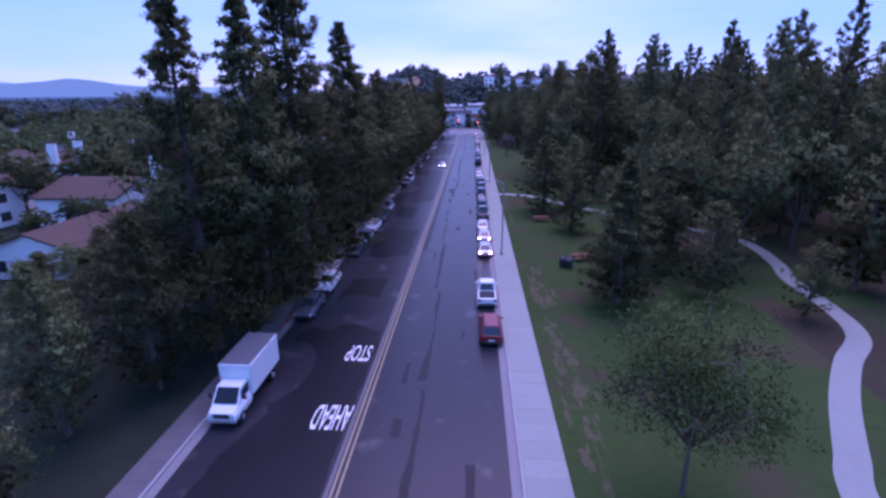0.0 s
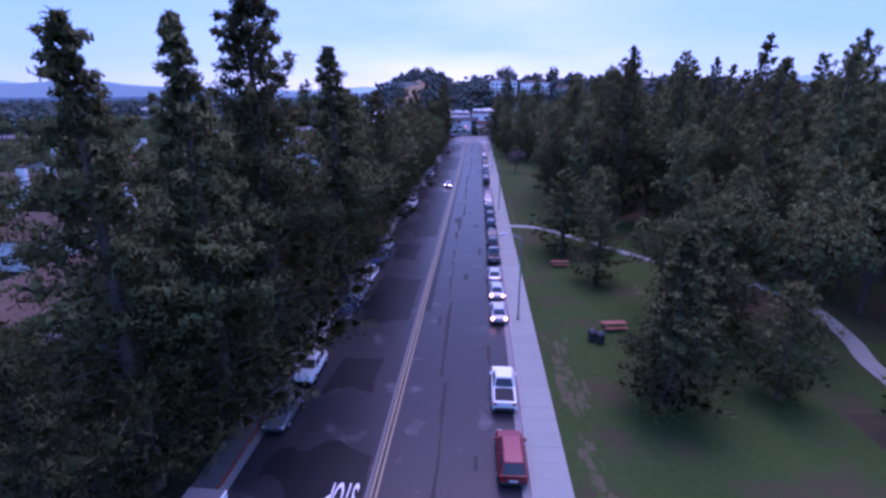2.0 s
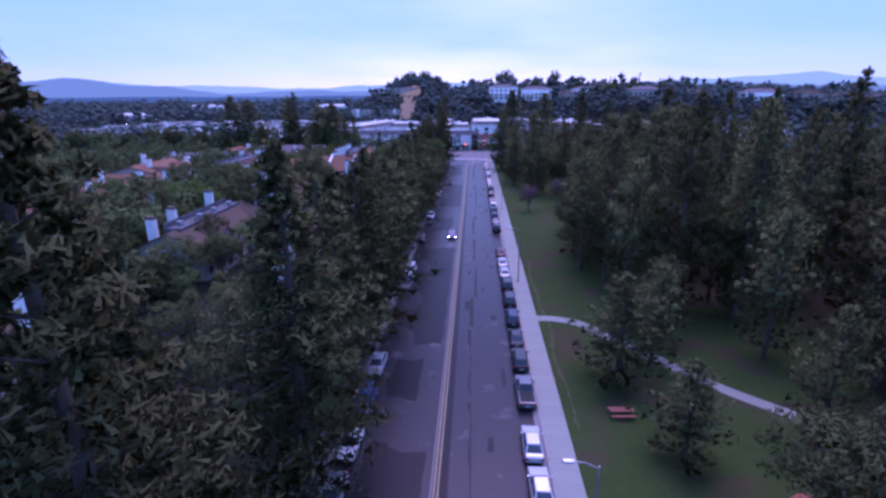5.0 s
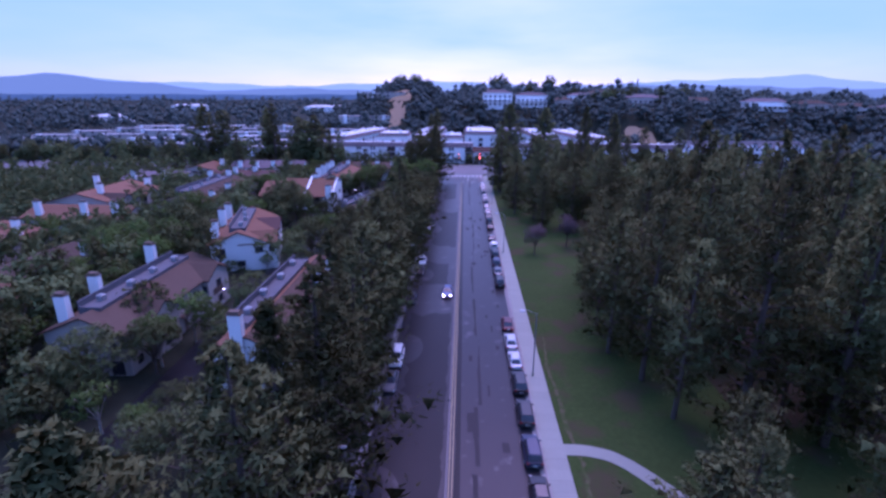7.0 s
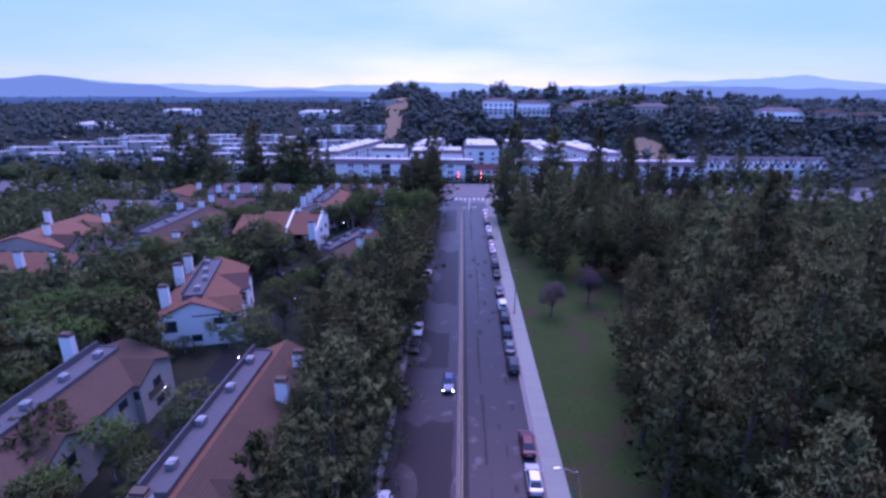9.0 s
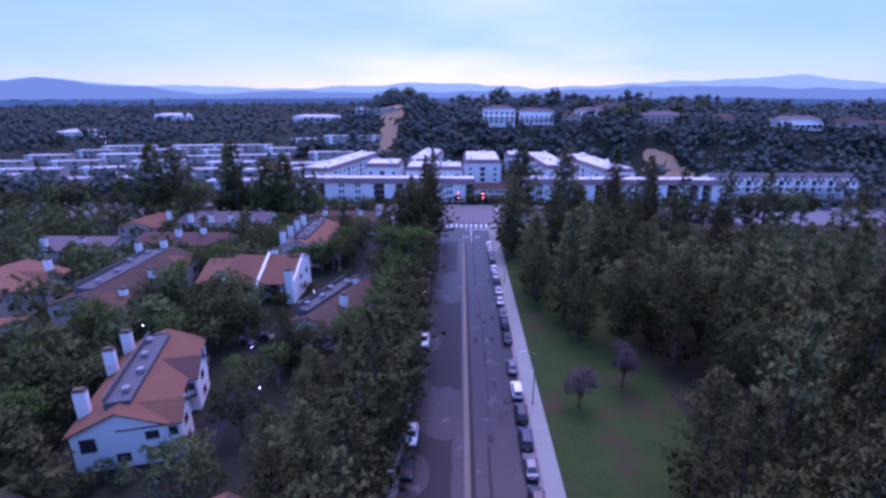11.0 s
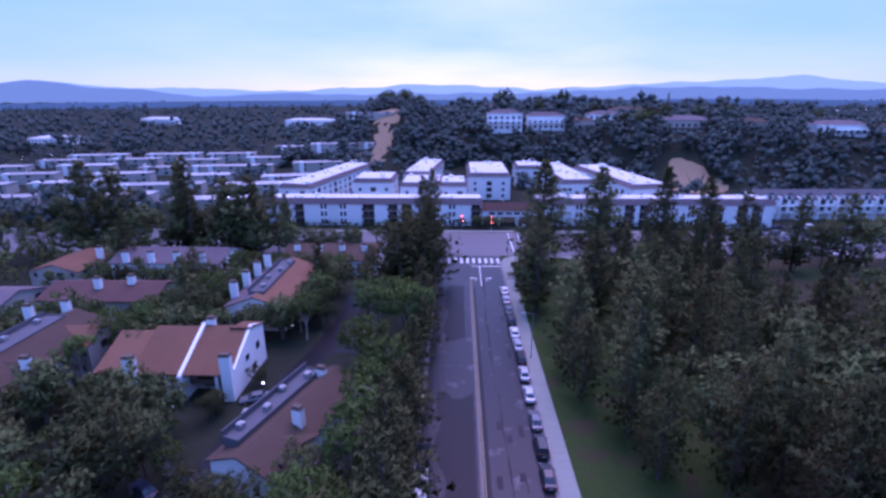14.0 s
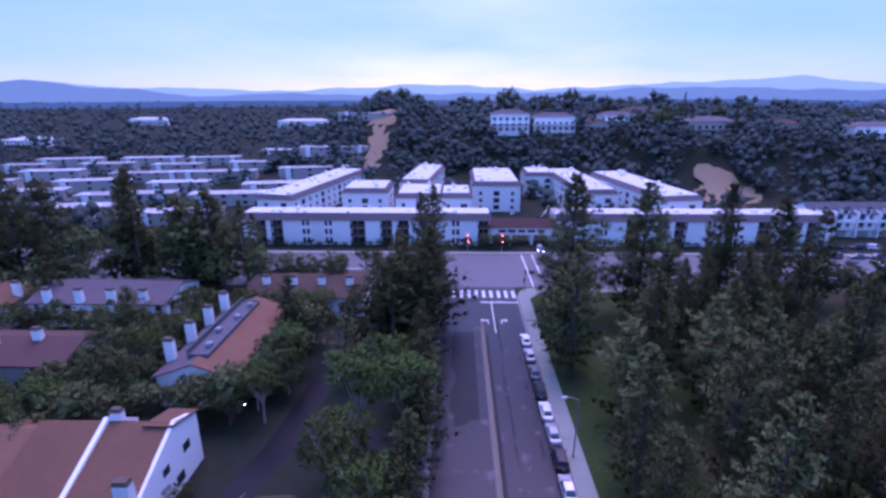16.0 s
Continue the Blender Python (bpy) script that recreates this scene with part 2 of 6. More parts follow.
M["red_signal"] = glow("red_signal", (1.0, 0.10, 0.05), 18.0)
M["lamp_on"] = glow("lamp_on", (0.9, 0.95, 1.0), 14.0)
M["warm_lamp_on"] = glow("warm_lamp_on", (1.0, 0.75, 0.15), 12.0)
# hills and far plain are no lamps: their emission carries the distance haze
M["hills"] = glow("haze_glow_hills", (0.105, 0.205, 0.265), 1.0)
M["far_plain"] = glow("haze_glow_plain", (0.034, 0.085, 0.135), 1.0)
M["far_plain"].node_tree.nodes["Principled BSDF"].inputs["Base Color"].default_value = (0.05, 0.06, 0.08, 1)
M["far_hills"] = glow("haze_glow_far_hills", (0.20, 0.375, 0.47), 1.0)
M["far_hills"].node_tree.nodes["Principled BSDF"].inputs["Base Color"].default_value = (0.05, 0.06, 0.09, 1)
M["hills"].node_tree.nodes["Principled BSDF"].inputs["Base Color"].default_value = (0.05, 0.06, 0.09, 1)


# ---- helpers for meshes ----
def mesh_object(name, verts, faces, mats, parent=None, label="", smooth=False, slots=None):
    me = bpy.data.meshes.new(name)
    me.from_pydata(verts, [], faces)
    for m in (mats if isinstance(mats, (list, tuple)) else [mats]):
        me.materials.append(m)
    if slots is not None:
        me.polygons.foreach_set("material_index", slots)
    if smooth:
        me.polygons.foreach_set("use_smooth", [True] * len(me.polygons))
    me.update()
    ob = new(name, me)
    if parent is not None:
        ob.parent = parent
    if label:
        ob["label"] = label
    return ob


def part(name, bm, material, parent=None, label="", smooth=False):
    me = bpy.data.meshes.new(name)
    bm.to_mesh(me)
    bm.free()
    me.materials.append(material)
    if smooth:
        me.polygons.foreach_set("use_smooth", [True] * len(me.polygons))
    ob = new(name, me)
    if parent is not None:
        ob.parent = parent
    if label:
        ob["label"] = label
    return ob


def box(bm, x0, y0, z0, x1, y1, z1, bevel=0.0, m=None):
    r = bmesh.ops.create_cube(bm, size=1)
    t = Matrix.Translation(((x0 + x1) / 2, (y0 + y1) / 2, (z0 + z1) / 2)) @ Matrix.Diagonal((abs(x1 - x0), abs(y1 - y0), abs(z1 - z0), 1))
    bmesh.ops.transform(bm, matrix=(m @ t) if m else t, verts=r["verts"])
    if bevel:
        ed = list({e for v in r["verts"] for e in v.link_edges})
        bmesh.ops.bevel(bm, geom=ed, offset=bevel, segments=1, affect="EDGES")
    return bm


def boxed(name, dims, material, parent=None, label="", bevel=0.0, m=None):
    return part(name, box(bmesh.new(), *dims, bevel=bevel, m=m), material, parent, label)


def rod(bm, a, b, r0, r1, sides=8):
    a, b = Vector(a), Vector(b)
    d = b - a
    t = Matrix.Translation((a + b) / 2) @ d.to_track_quat("Z", "Y").to_matrix().to_4x4()
    bmesh.ops.create_cone(bm, cap_ends=True, segments=sides, radius1=r0, radius2=r1, depth=d.length, matrix=t)
    return bm


def strip(name, pts, width, z, material, parent=None, thick=0.0):
    """A flat band along a line of (x, y) points, with real thickness downwards where given."""
    v, f = [], []
    for i, (x, y) in enumerate(pts):
        a, b = pts[max(0, i - 1)], pts[min(len(pts) - 1, i + 1)]
        d = Vector((b[0] - a[0], b[1] - a[1])).normalized()
        w = width[i] if isinstance(width, (list, tuple)) else width
        n = Vector((-d.y, d.x)) * w / 2
        v += [(x + n.x, y + n.y, z), (x - n.x, y - n.y, z), (x + n.x, y + n.y, z - thick), (x - n.x, y - n.y, z - thick)]
    for i in range(len(pts) - 1):
        k = 4 * i
        f.append((k, k + 4, k + 5, k + 1)[::-1])
        if thick:
            f += [(k, k + 2, k + 6, k + 4), (k + 1, k + 5, k + 7, k + 3)]
    ob = mesh_object(name, v, f, material, parent)
    return ob


def holder(name, label, category, group="", m=None, kind=""):
    e = new(name)
    e.empty_display_size = 0.3
    if m is not None:
        e.matrix_basis = m
    return tagged(e, label, category, group, kind)

# plots of the larger houses: centre and size on the ground
HOUSE_PLOTS = [(-52.5, 211, 24, 13), (-49.3, 161.6, 11.5, 24), (-48.5, 123, 11, 27), (-25.4, 122, 9.2, 31), (-79, 204, 15, 33), (-108, 197, 20, 23), (-98, 176, 26, 13),
               (-47, 242, 12.5, 26), (-82.5, 263.5, 30, 14), (-84, 238, 26, 12), (-27.2, 194, 9.5, 22), (-40, 271.5, 27, 17), (-54, 76, 13, 14), (-41, 55, 11, 17),
               (-84, 104, 22, 15), (-76, 130, 14, 26), (-104, 145, 20, 26), (-112, 232, 22, 14), (-75, 66, 16, 20), (-112, 92, 18, 22), (-108, 257, 13, 14)]


# ---- ground, road, pavements ----
KERB, CROSS0, CROSS1 = 9.6, 281.5, 309.0


def smooth(a, b, v):
    t = min(1.0, max(0.0, (v - a) / (b - a)))
    return t * t * (3 - 2 * t)


def land(x, y):
    """Height of the land: flat round the street, a ridge behind the apartments, a tree-covered knoll."""
    foot = 436 - 50 * smooth(80, 118, x)
    ridge = (25 * smooth(foot, foot + 58, y) + 6 * smooth(500, 570, y)) * smooth(-45, 5, x) * (1 - smooth(640, 950, y)) * (1 - 0.25 * smooth(180, 400, x))
    knoll = 38 * smooth(425, 525, y) * (1 - smooth(620, 800, y)) * math.exp(-((x + 54) / 55) ** 2)
    rough = 1.5 * noise.noise((x * 0.02, y * 0.02, 3.1)) * smooth(330, 420, y)
    return max(ridge, knoll) + rough


def steps(*spans):
    out = []
    for a, b, s in spans:
        n = max(1, round((b - a) / s))
        out += [a + (b - a) * i / n for i in range(n)]
    return out + [spans[-1][1]]


gx = sorted(set(steps((-4800, -1200, 400), (-1200, -300, 90), (-300, -24, 12), (-24, -9.85, 7), (-9.85, -9.75, 0.1), (-9.75, 9.75, 19.5), (9.75, 9.85, 0.1), (9.85, 300, 12), (300, 1200, 90), (1200, 4800, 400))))
gy = sorted(set(steps((-300, -40, 65), (-40, CROSS0, 12), (CROSS0, CROSS0 + 0.1, 0.1), (CROSS0 + 0.1, CROSS1 - 0.1, 27), (CROSS1 - 0.1, CROSS1, 0.1), (CROSS1, 900, 12), (900, 4800, 350))))


def is_road(x, y):
    return (abs(x) < 9.8 and y < CROSS0 + 0.05) or (CROSS0 + 0.05 <= y <= CROSS1 - 0.05)


gv = [(x, y, -0.06 if is_road(x, y) else 0.12 + land(x, y)) for y in gy for x in gx]
gf, gs = [], []
for j in range(len(gy) - 1):
    for i in range(len(gx) - 1):
        k = j * len(gx) + i
        gf.append((k, k + 1, k + 1 + len(gx), k + len(gx)))
        cx, cy = (gx[i] + gx[i + 1]) / 2, (gy[j] + gy[j + 1]) / 2
        gs.append((0 if cx < 40 + 16 * noise.noise((cy * .04, 0, 2)) else 2) if (cx > 9 and cy < CROSS0 and cx < 220) else 1)
ground = mesh_object("ground", gv, gf, [M["grass"], M["scrub"], M["forest_floor"]], slots=gs)
tagged(ground, "park grass and dark scrubby ground", "ground", kind="structure")

road = holder("road", "grey worn asphalt street with dark resurfaced patches", "road", kind="structure")
mesh_object("main_carriageway", [(-9.6, -60, 0), (9.6, -60, 0), (9.6, CROSS0, 0), (-9.6, CROSS0, 0)], [(0, 1, 2, 3)], M["asphalt"], road)
mesh_object("cross_carriageway", [(-420, CROSS0, 0), (420, CROSS0, 0), (420, CROSS1, 0), (-420, CROSS1, 0)], [(0, 1, 2, 3)], M["asphalt_pale"], road)
rng = random.Random(5)


def wavy(name, x0, x1, y0, y1, edge, material, z, seed):
    """A resurfaced or sealed area of asphalt with uneven sides and ragged ends."""
    v, f = [], []
    n, cols = max(6, round((y1 - y0) / 0.8)), 10
    for i in range(n + 1):
        near_end = max(0.0, 1 - min(i, n - i) / 4.0)
        for j in range(cols + 1):
            u = j / cols
            y = y0 + (y1 - y0) * i / n
            side = edge * noise.noise((y * 0.16, seed, 0.5)) + 0.35 * edge * noise.noise((y * 0.7, seed, 1.5))
            other = 0.2 * edge * noise.noise((y * 0.4, seed, 9.0)) + 0.12 * edge * noise.noise((y * 1.3, seed, 4.0))
            x = x0 + (x1 - x0) * u + side * (1 - u) + other * u
            rag = (x1 - x0) * 0.4 * (noise.noise((x * 0.35, seed, 0.5 if i < n / 2 else 7.5)) + 0.25 * noise.noise((x * 1.4, seed, 3.5)))
            v.append((x, y + near_end * rag, z))
    for i in range(n):
        for j in range(cols):
            k = i * (cols + 1) + j
            f.append((k, k + 1, k + cols + 2, k + cols + 1))
    return mesh_object(name, v, f, material, road)


for x0, x1, y0, y1, e, sd in ((-6.9, -0.75, -4, 37, 1.3, 2.0), (-6.3, -2.4, 43.5, 50, 0.9, 3.0), (-6.6, -1.2, 57, 70, 1.3, 7.0), (-6.2, -3.0, 78, 86, 1.0, 8.0), (-7.0, -1.0, 90, 131, 1.4, 9.0), (-7.2, -2.2, 146, 158, 1.2, 11.0), (-6.8, -0.9, 170, 206, 1.3, 12.0), (-6.4, -2.0, 226, 256, 1.0, 13.0)):
    wavy("resurfaced_lane", x0, x1, y0, y1, e, M["asphalt_dark"], 0.004, sd)
y = 14.0
while y < 252:
    # one long sealed crack down the lane, wider in places
    ln = rng.uniform(9, 17)
    x = 3.2 + 0.9 * noise.noise((y * 0.02, 0, 0)) + rng.uniform(-.12, .12)
    wavy("tar_seam", x - rng.uniform(.08, .22), x + rng.uniform(.06, .2), y, y + ln, 0.5, M["tar"], 0.005, 60.0 + y)
    y += ln + rng.uniform(0.2, 1.6)
for i in range(34):
    x, y, w, l = rng.uniform(0.9, 7.2), rng.uniform(10, 250), rng.uniform(0.3, 1.0), rng.uniform(0.6, 2.2)
    wavy("tar_patch", x, x + 0.8 * w, y, y + 1.6 * l, 0.3, M["tar"], .006 + .0003 * i, 20.0 + i)
strip("worn_strip", [(-0.42, -60), (-0.42, 258)], 0.22, 0.0045, M["asphalt_pale"], road)
wavy("sealed_strip", 0.3, 0.95, 60, 255, 0.2, M["asphalt_dark"], 0.0045, 4.0)
for y, s in ((30, 3.4), (90, 3.6), (104, 3.2), (119, 3.4), (150, 3.0), (186, 3.2)):
    v = [(-7.4 + s * 0.75 * math.cos(a), y + s * math.sin(a) * 1.3, .0055) for a in [k * math.pi / 12 - math.pi / 2 for k in range(13)]]
    mesh_object("pale_patch", [(-8.9, y, .0055)] + v, [(0, k + 1, k + 2) for k in range(12)], M["asphalt"], road)
for x in (-0.16, 0.16):
    mesh_object("yellow_line", [(x - .07, -60, .008), (x + .07, -60, .008), (x + .07, 262, .008), (x - .07, 262, .008)], [(0, 1, 2, 3)], M["yellow_line"], road)
# crossing, limit line, lane line and arrows at the junction
for i in range(9):
    x = -6.6 + 1.85 * i
    mesh_object("crossing_bar", [(x, 274.6, .008), (x + .75, 274.6, .008), (x + .75, 279.2, .008), (x, 279.2, .008)], [(0, 1, 2, 3)], M["white_line"], road)
for x0, y0, x1, y1 in ((0.2, 271.6, 9.2, 272.1), (2.6, 256, 2.85, 271.6), (14.3, 282, 14.7, 308.5), (17.6, 282, 18.0, 308.5), (-9.0, 294.9, -60, 295.15), (20, 294.9, 120, 295.15)):
    mesh_object("white_line", [(x0, y0, .008), (x1, y0, .008), (x1, y1, .008), (x0, y1, .008)], [(0, 1, 2, 3)] if x1 > x0 else [(3, 2, 1, 0)], M["white_line"], road)
for cx, s in ((1.3, -1), (4.2, 1)):
    mesh_object("turn_arrow", [(cx, 260, .008), (cx + .18, 260, .008), (cx + .18, 262, .008), (cx, 262, .008), (cx, 261.7, .008), (cx + s * 1.1, 261.7, .008), (cx + s * 1.1, 262.2, .008), (cx, 262.2, .008), (cx + s * 1.0, 261.3, .008), (cx + s * 1.7, 261.95, .008), (cx + s * 1.0, 262.6, .008)], [(0, 1, 2, 3), (4, 5, 6, 7), (8, 9, 10)], M["white_line"], road)


def road_word(word, x, y, w, h):
    """A painted word that faces traffic coming towards the start of the street."""
    cu = bpy.data.curves.new("word", "FONT")
    cu.body, cu.align_x, cu.align_y, cu.size, cu.offset = word, "CENTER", "CENTER", 1.0, 0.012
    tmp = bpy.data.objects.new("word", cu)
    me = bpy.data.meshes.new_from_object(tmp)
    bpy.data.objects.remove(tmp)
    xs, ys = [v.co.x for v in me.vertices], [v.co.y for v in me.vertices]
    sx, sy = w / (max(xs) - min(xs)), h / (max(ys) - min(ys))
    mx, my = (max(xs) + min(xs)) / 2, (max(ys) + min(ys)) / 2
    for v in me.vertices:
        v.co = (x - (v.co.x - mx) * sx, y - (v.co.y - my) * sy, 0.009)
    me.materials.append(M["white_line"])
    ob = new("painted_word", me)
    ob.parent = road
    ob["label"] = "white painted road word " + word


road_word("STOP", -1.95, 32.8, 1.9, 2.5)
road_word("AHEAD", -1.85, 24.7, 2.4, 2.5)


def kerb_run(name, x0, x1, y0, y1):
    bm = bmesh.new()
    box(bm, x0, y0, -0.05, x1, y1, 0.15, bevel=0.02)
    k = part(name, bm, M["kerb"])
    return tagged(k, "grey concrete kerb along the street", "kerb", kind="structure")


kerb_run("kerb_east", KERB, KERB + 0.16, -40, 276)
kerb_run("kerb_west", -KERB - 0.16, -KERB, -40, 276)
red_kerb = boxed("kerb_marking", (-KERB - 0.163, 32.5, 0.02, -KERB + 0.003, 40.5, 0.153), M["red_paint"], bevel=0.004)
tagged(red_kerb, "faded red painted kerb beside the street pines", "kerb", kind="structure")
kerb_run("kerb_north", -300, 300, CROSS1, CROSS1 + 0.16)
for s, nm in ((1, "gutter_east"), (-1, "gutter_west")):
    x0, x1 = sorted((s * KERB, s * (KERB - 0.55)))
    g = mesh_object(nm, [(x0, -40, .006), (x1, -40, .006), (x1, 276, .006), (x0, 276, .006)], [(0, 1, 2, 3)], M["gutter"])
    tagged(g, "stained concrete gutter beside the kerb", "gutter", kind="structure")


def corner_pad(name, s):
    pts = [(s * 9.76, 262)] + [(s * (9.76 + 5.5 * (1 - math.cos(a))), 276 + 5.2 * math.sin(a)) for a in [i * math.pi / 16 for i in range(9)]]
    pts += [(s * 40, 281.2), (s * 40, 278.6), (s * 16, 278.4), (s * 12.4, 274), (s * 12.2, 262)]
    v = [(x, y, 0.155) for x, y in pts] + [(x, y, -0.05) for x, y in pts]
    n = len(pts)
    f = [tuple(range(n))[::s]] + [((i, i + n, (i + 1) % n + n, (i + 1) % n)[::s]) for i in range(n)]
    return tagged(mesh_object(name, v, f, M["concrete"]), "pale concrete pavement corner at the junction", "pavement", kind="structure")


corner_pad("pavement_corner_east", 1)
corner_pad("pavement_corner_west", -1)
pavement_far = boxed("pavement_north", (-300, CROSS1 + 0.16, -0.05, 300, CROSS1 + 2.2, 0.15), M["concrete"])
tagged(pavement_far, "pale concrete pavement in front of the apartments", "pavement", kind="structure")

# park paths
park_paths = holder("park_path", "winding pale concrete footpath across the park lawn", "path", kind="structure")


def curve_points(ctrl, n=10):
    out = []
    P = [ctrl[0]] + list(ctrl) + [ctrl[-1]]
    for i in range(1, len(P) - 2):
        for k in range(n):
            t = k / n
            out.append(tuple(0.5 * (2 * P[i][c] + (P[i + 1][c] - P[i - 1][c]) * t + (2 * P[i - 1][c] - 5 * P[i][c] + 4 * P[i + 1][c] - P[i + 2][c]) * t * t + (3 * P[i][c] - P[i - 1][c] - 3 * P[i + 1][c] + P[i + 2][c]) * t ** 3) for c in (0, 1)))
    return out + [tuple(ctrl[-1])]


strip("path_slab", curve_points([(22, 8), (26.2, 19.3), (28.1, 22.7), (31.5, 28.2), (35.2, 33.2), (38.8, 37.2), (40.4, 42), (41.4, 50.8), (43, 56), (44, 64), (41.6, 70), (36, 76), (29.5, 82), (22.6, 90.8), (18, 96.3), (15, 97.8), (12.1, 98)]), 1.7, 0.15, M["concrete"], park_paths, 0.15)


def drape(x, y, rx, ry, seed):
    """A bare area that follows the slope of the land."""
    v, f, n = [], [], 24
    for r in range(6):
        for i in range(n):
            a = 2 * math.pi * i / n
            k = (1 + 0.8 * noise.noise((math.cos(a) * 1.8, math.sin(a) * 1.8, seed)) + 0.6 * noise.noise((math.cos(a) * 5, math.sin(a) * 5, seed))) * r / 5
            px, py = x + rx * k * math.cos(a), y + ry * k * math.sin(a)
            v.append((px, py, land(px, py) + 0.7))
    for r in range(5):
        for i in range(n):
            f.append((r * n + i, (r + 1) * n + i, (r + 1) * n + (i + 1) % n, r * n + (i + 1) % n))
    tagged(mesh_object("bare_slope", v, f, M["bare_slope"]), "bare tan earth slope on the hillside", "bare slope", kind="structure")


for x, y, rx, ry, sd in ((-62, 450, 11, 12, 1.0), (-54, 476, 7, 14, 2.0), (-54, 508, 10, 13, 3.0), (114, 392, 8, 14, 4.0), (122, 402, 9, 14, 5.0), (130, 394, 10, 7, 6.0)):
    drape(x, y, rx, ry, sd)


def worn_strip(x, y0, y1, half, seed, z):
    """A narrow run of trodden earth with ragged edges, broken where the grass has grown back."""
    v, f, n = [], [], max(8, int((y1 - y0) / 0.55))
    for i in range(n + 1):
        y = y0 + (y1 - y0) * i / n
        taper = min(1.0, 4.0 * min(i, n - i) / n)
        mid = x + 0.8 * noise.noise((y * 0.11, seed, 0)) + 0.25 * noise.noise((y * 0.9, seed, 3))
        w = half * taper * max(0.03, 0.75 + 0.9 * noise.noise((y * 0.3, seed, 6)) + 0.5 * noise.noise((y * 1.4, seed, 8)))
        v += [(mid - w, y, z), (mid, y + .1, z), (mid + w * (1 + 0.5 * noise.noise((y * 1.1, seed, 11))), y, z)]
    for i in range(n):
        k = 3 * i
        f += [(k, k + 1, k + 4, k + 3), (k + 1, k + 2, k + 5, k + 4)]
    tagged(mesh_object("earth_patch", v, f, M["earth"]), "worn dry earth showing through the grass", "bare earth", kind="structure")


worn_strip(13.2, 70, 128, 0.3, 14.0, 0.141)
bare = random.Random(8)
for i in range(70):
    # scuffed patches of bare earth, thickest beside the pavement
    cx, cy = bare.gauss(14.0, 0.55), bare.uniform(19, 54)
    rx, ry = bare.uniform(0.08, 0.34), bare.uniform(0.3, 1.6)
    ring = []
    for k in range(18):
        t = 2 * math.pi * k / 18
        q = 1 + 0.9 * noise.noise((math.cos(t) * 2.2, math.sin(t) * 2.2, i * 3.7))
        ring.append((cx + rx * q * math.cos(t), cy + ry * q * math.sin(t), 0.131 + 0.0002 * i))
    tagged(mesh_object("earth_patch", ring, [tuple(range(18))], M["earth"]), "worn dry earth showing through the grass", "bare earth", kind="structure")

# drives and parking court between the houses
DRIVES = [[(-38, 168), (-37.8, 180), (-37, 192), (-34.5, 204), (-32.5, 214), (-30.5, 222), (-29, 240), (-29, 258)], [(-38, 168), (-38.5, 150), (-37.5, 130), (-37, 108), (-38, 92), (-44, 84), (-60, 82)], [(-30.5, 222), (-20, 222), (-10, 221)], [(-38, 92), (-30, 80), (-20, 77), (-10, 77)]]
DRIVE_LINE = []
for i, pts in enumerate(DRIVES):
    line = curve_points(pts)
    DRIVE_LINE += line
    d = strip("driveway", line, 4.4, 0.14 + 0.004 * i, M["asphalt_dark"], None, 0.1)
    tagged(d, "narrow asphalt drive between the townhouses", "driveway", kind="structure")


def on_drive(x, y, room=4.2):
    return any(abs(x - a) < room and abs(y - b) < room for a, b in DRIVE_LINE)


# ---- trees ----
OCT_V = np.array([(1, 0, 0), (-1, 0, 0), (0, 1, 0), (0, -1, 0), (0, 0, 1), (0, 0, -1)], float)
OCT_F = np.array([(0, 2, 4), (2, 1, 4), (1, 3, 4), (3, 0, 4), (2, 0, 5), (1, 2, 5), (3, 1, 5), (0, 3, 5)])
TET_V = np.array([(1, 1, 1), (1, -1, -1), (-1, 1, -1), (-1, -1, 1)], float) / math.sqrt(3)
TET_F = np.array([(0, 1, 2), (0, 3, 1), (0, 2, 3), (1, 3, 2)])


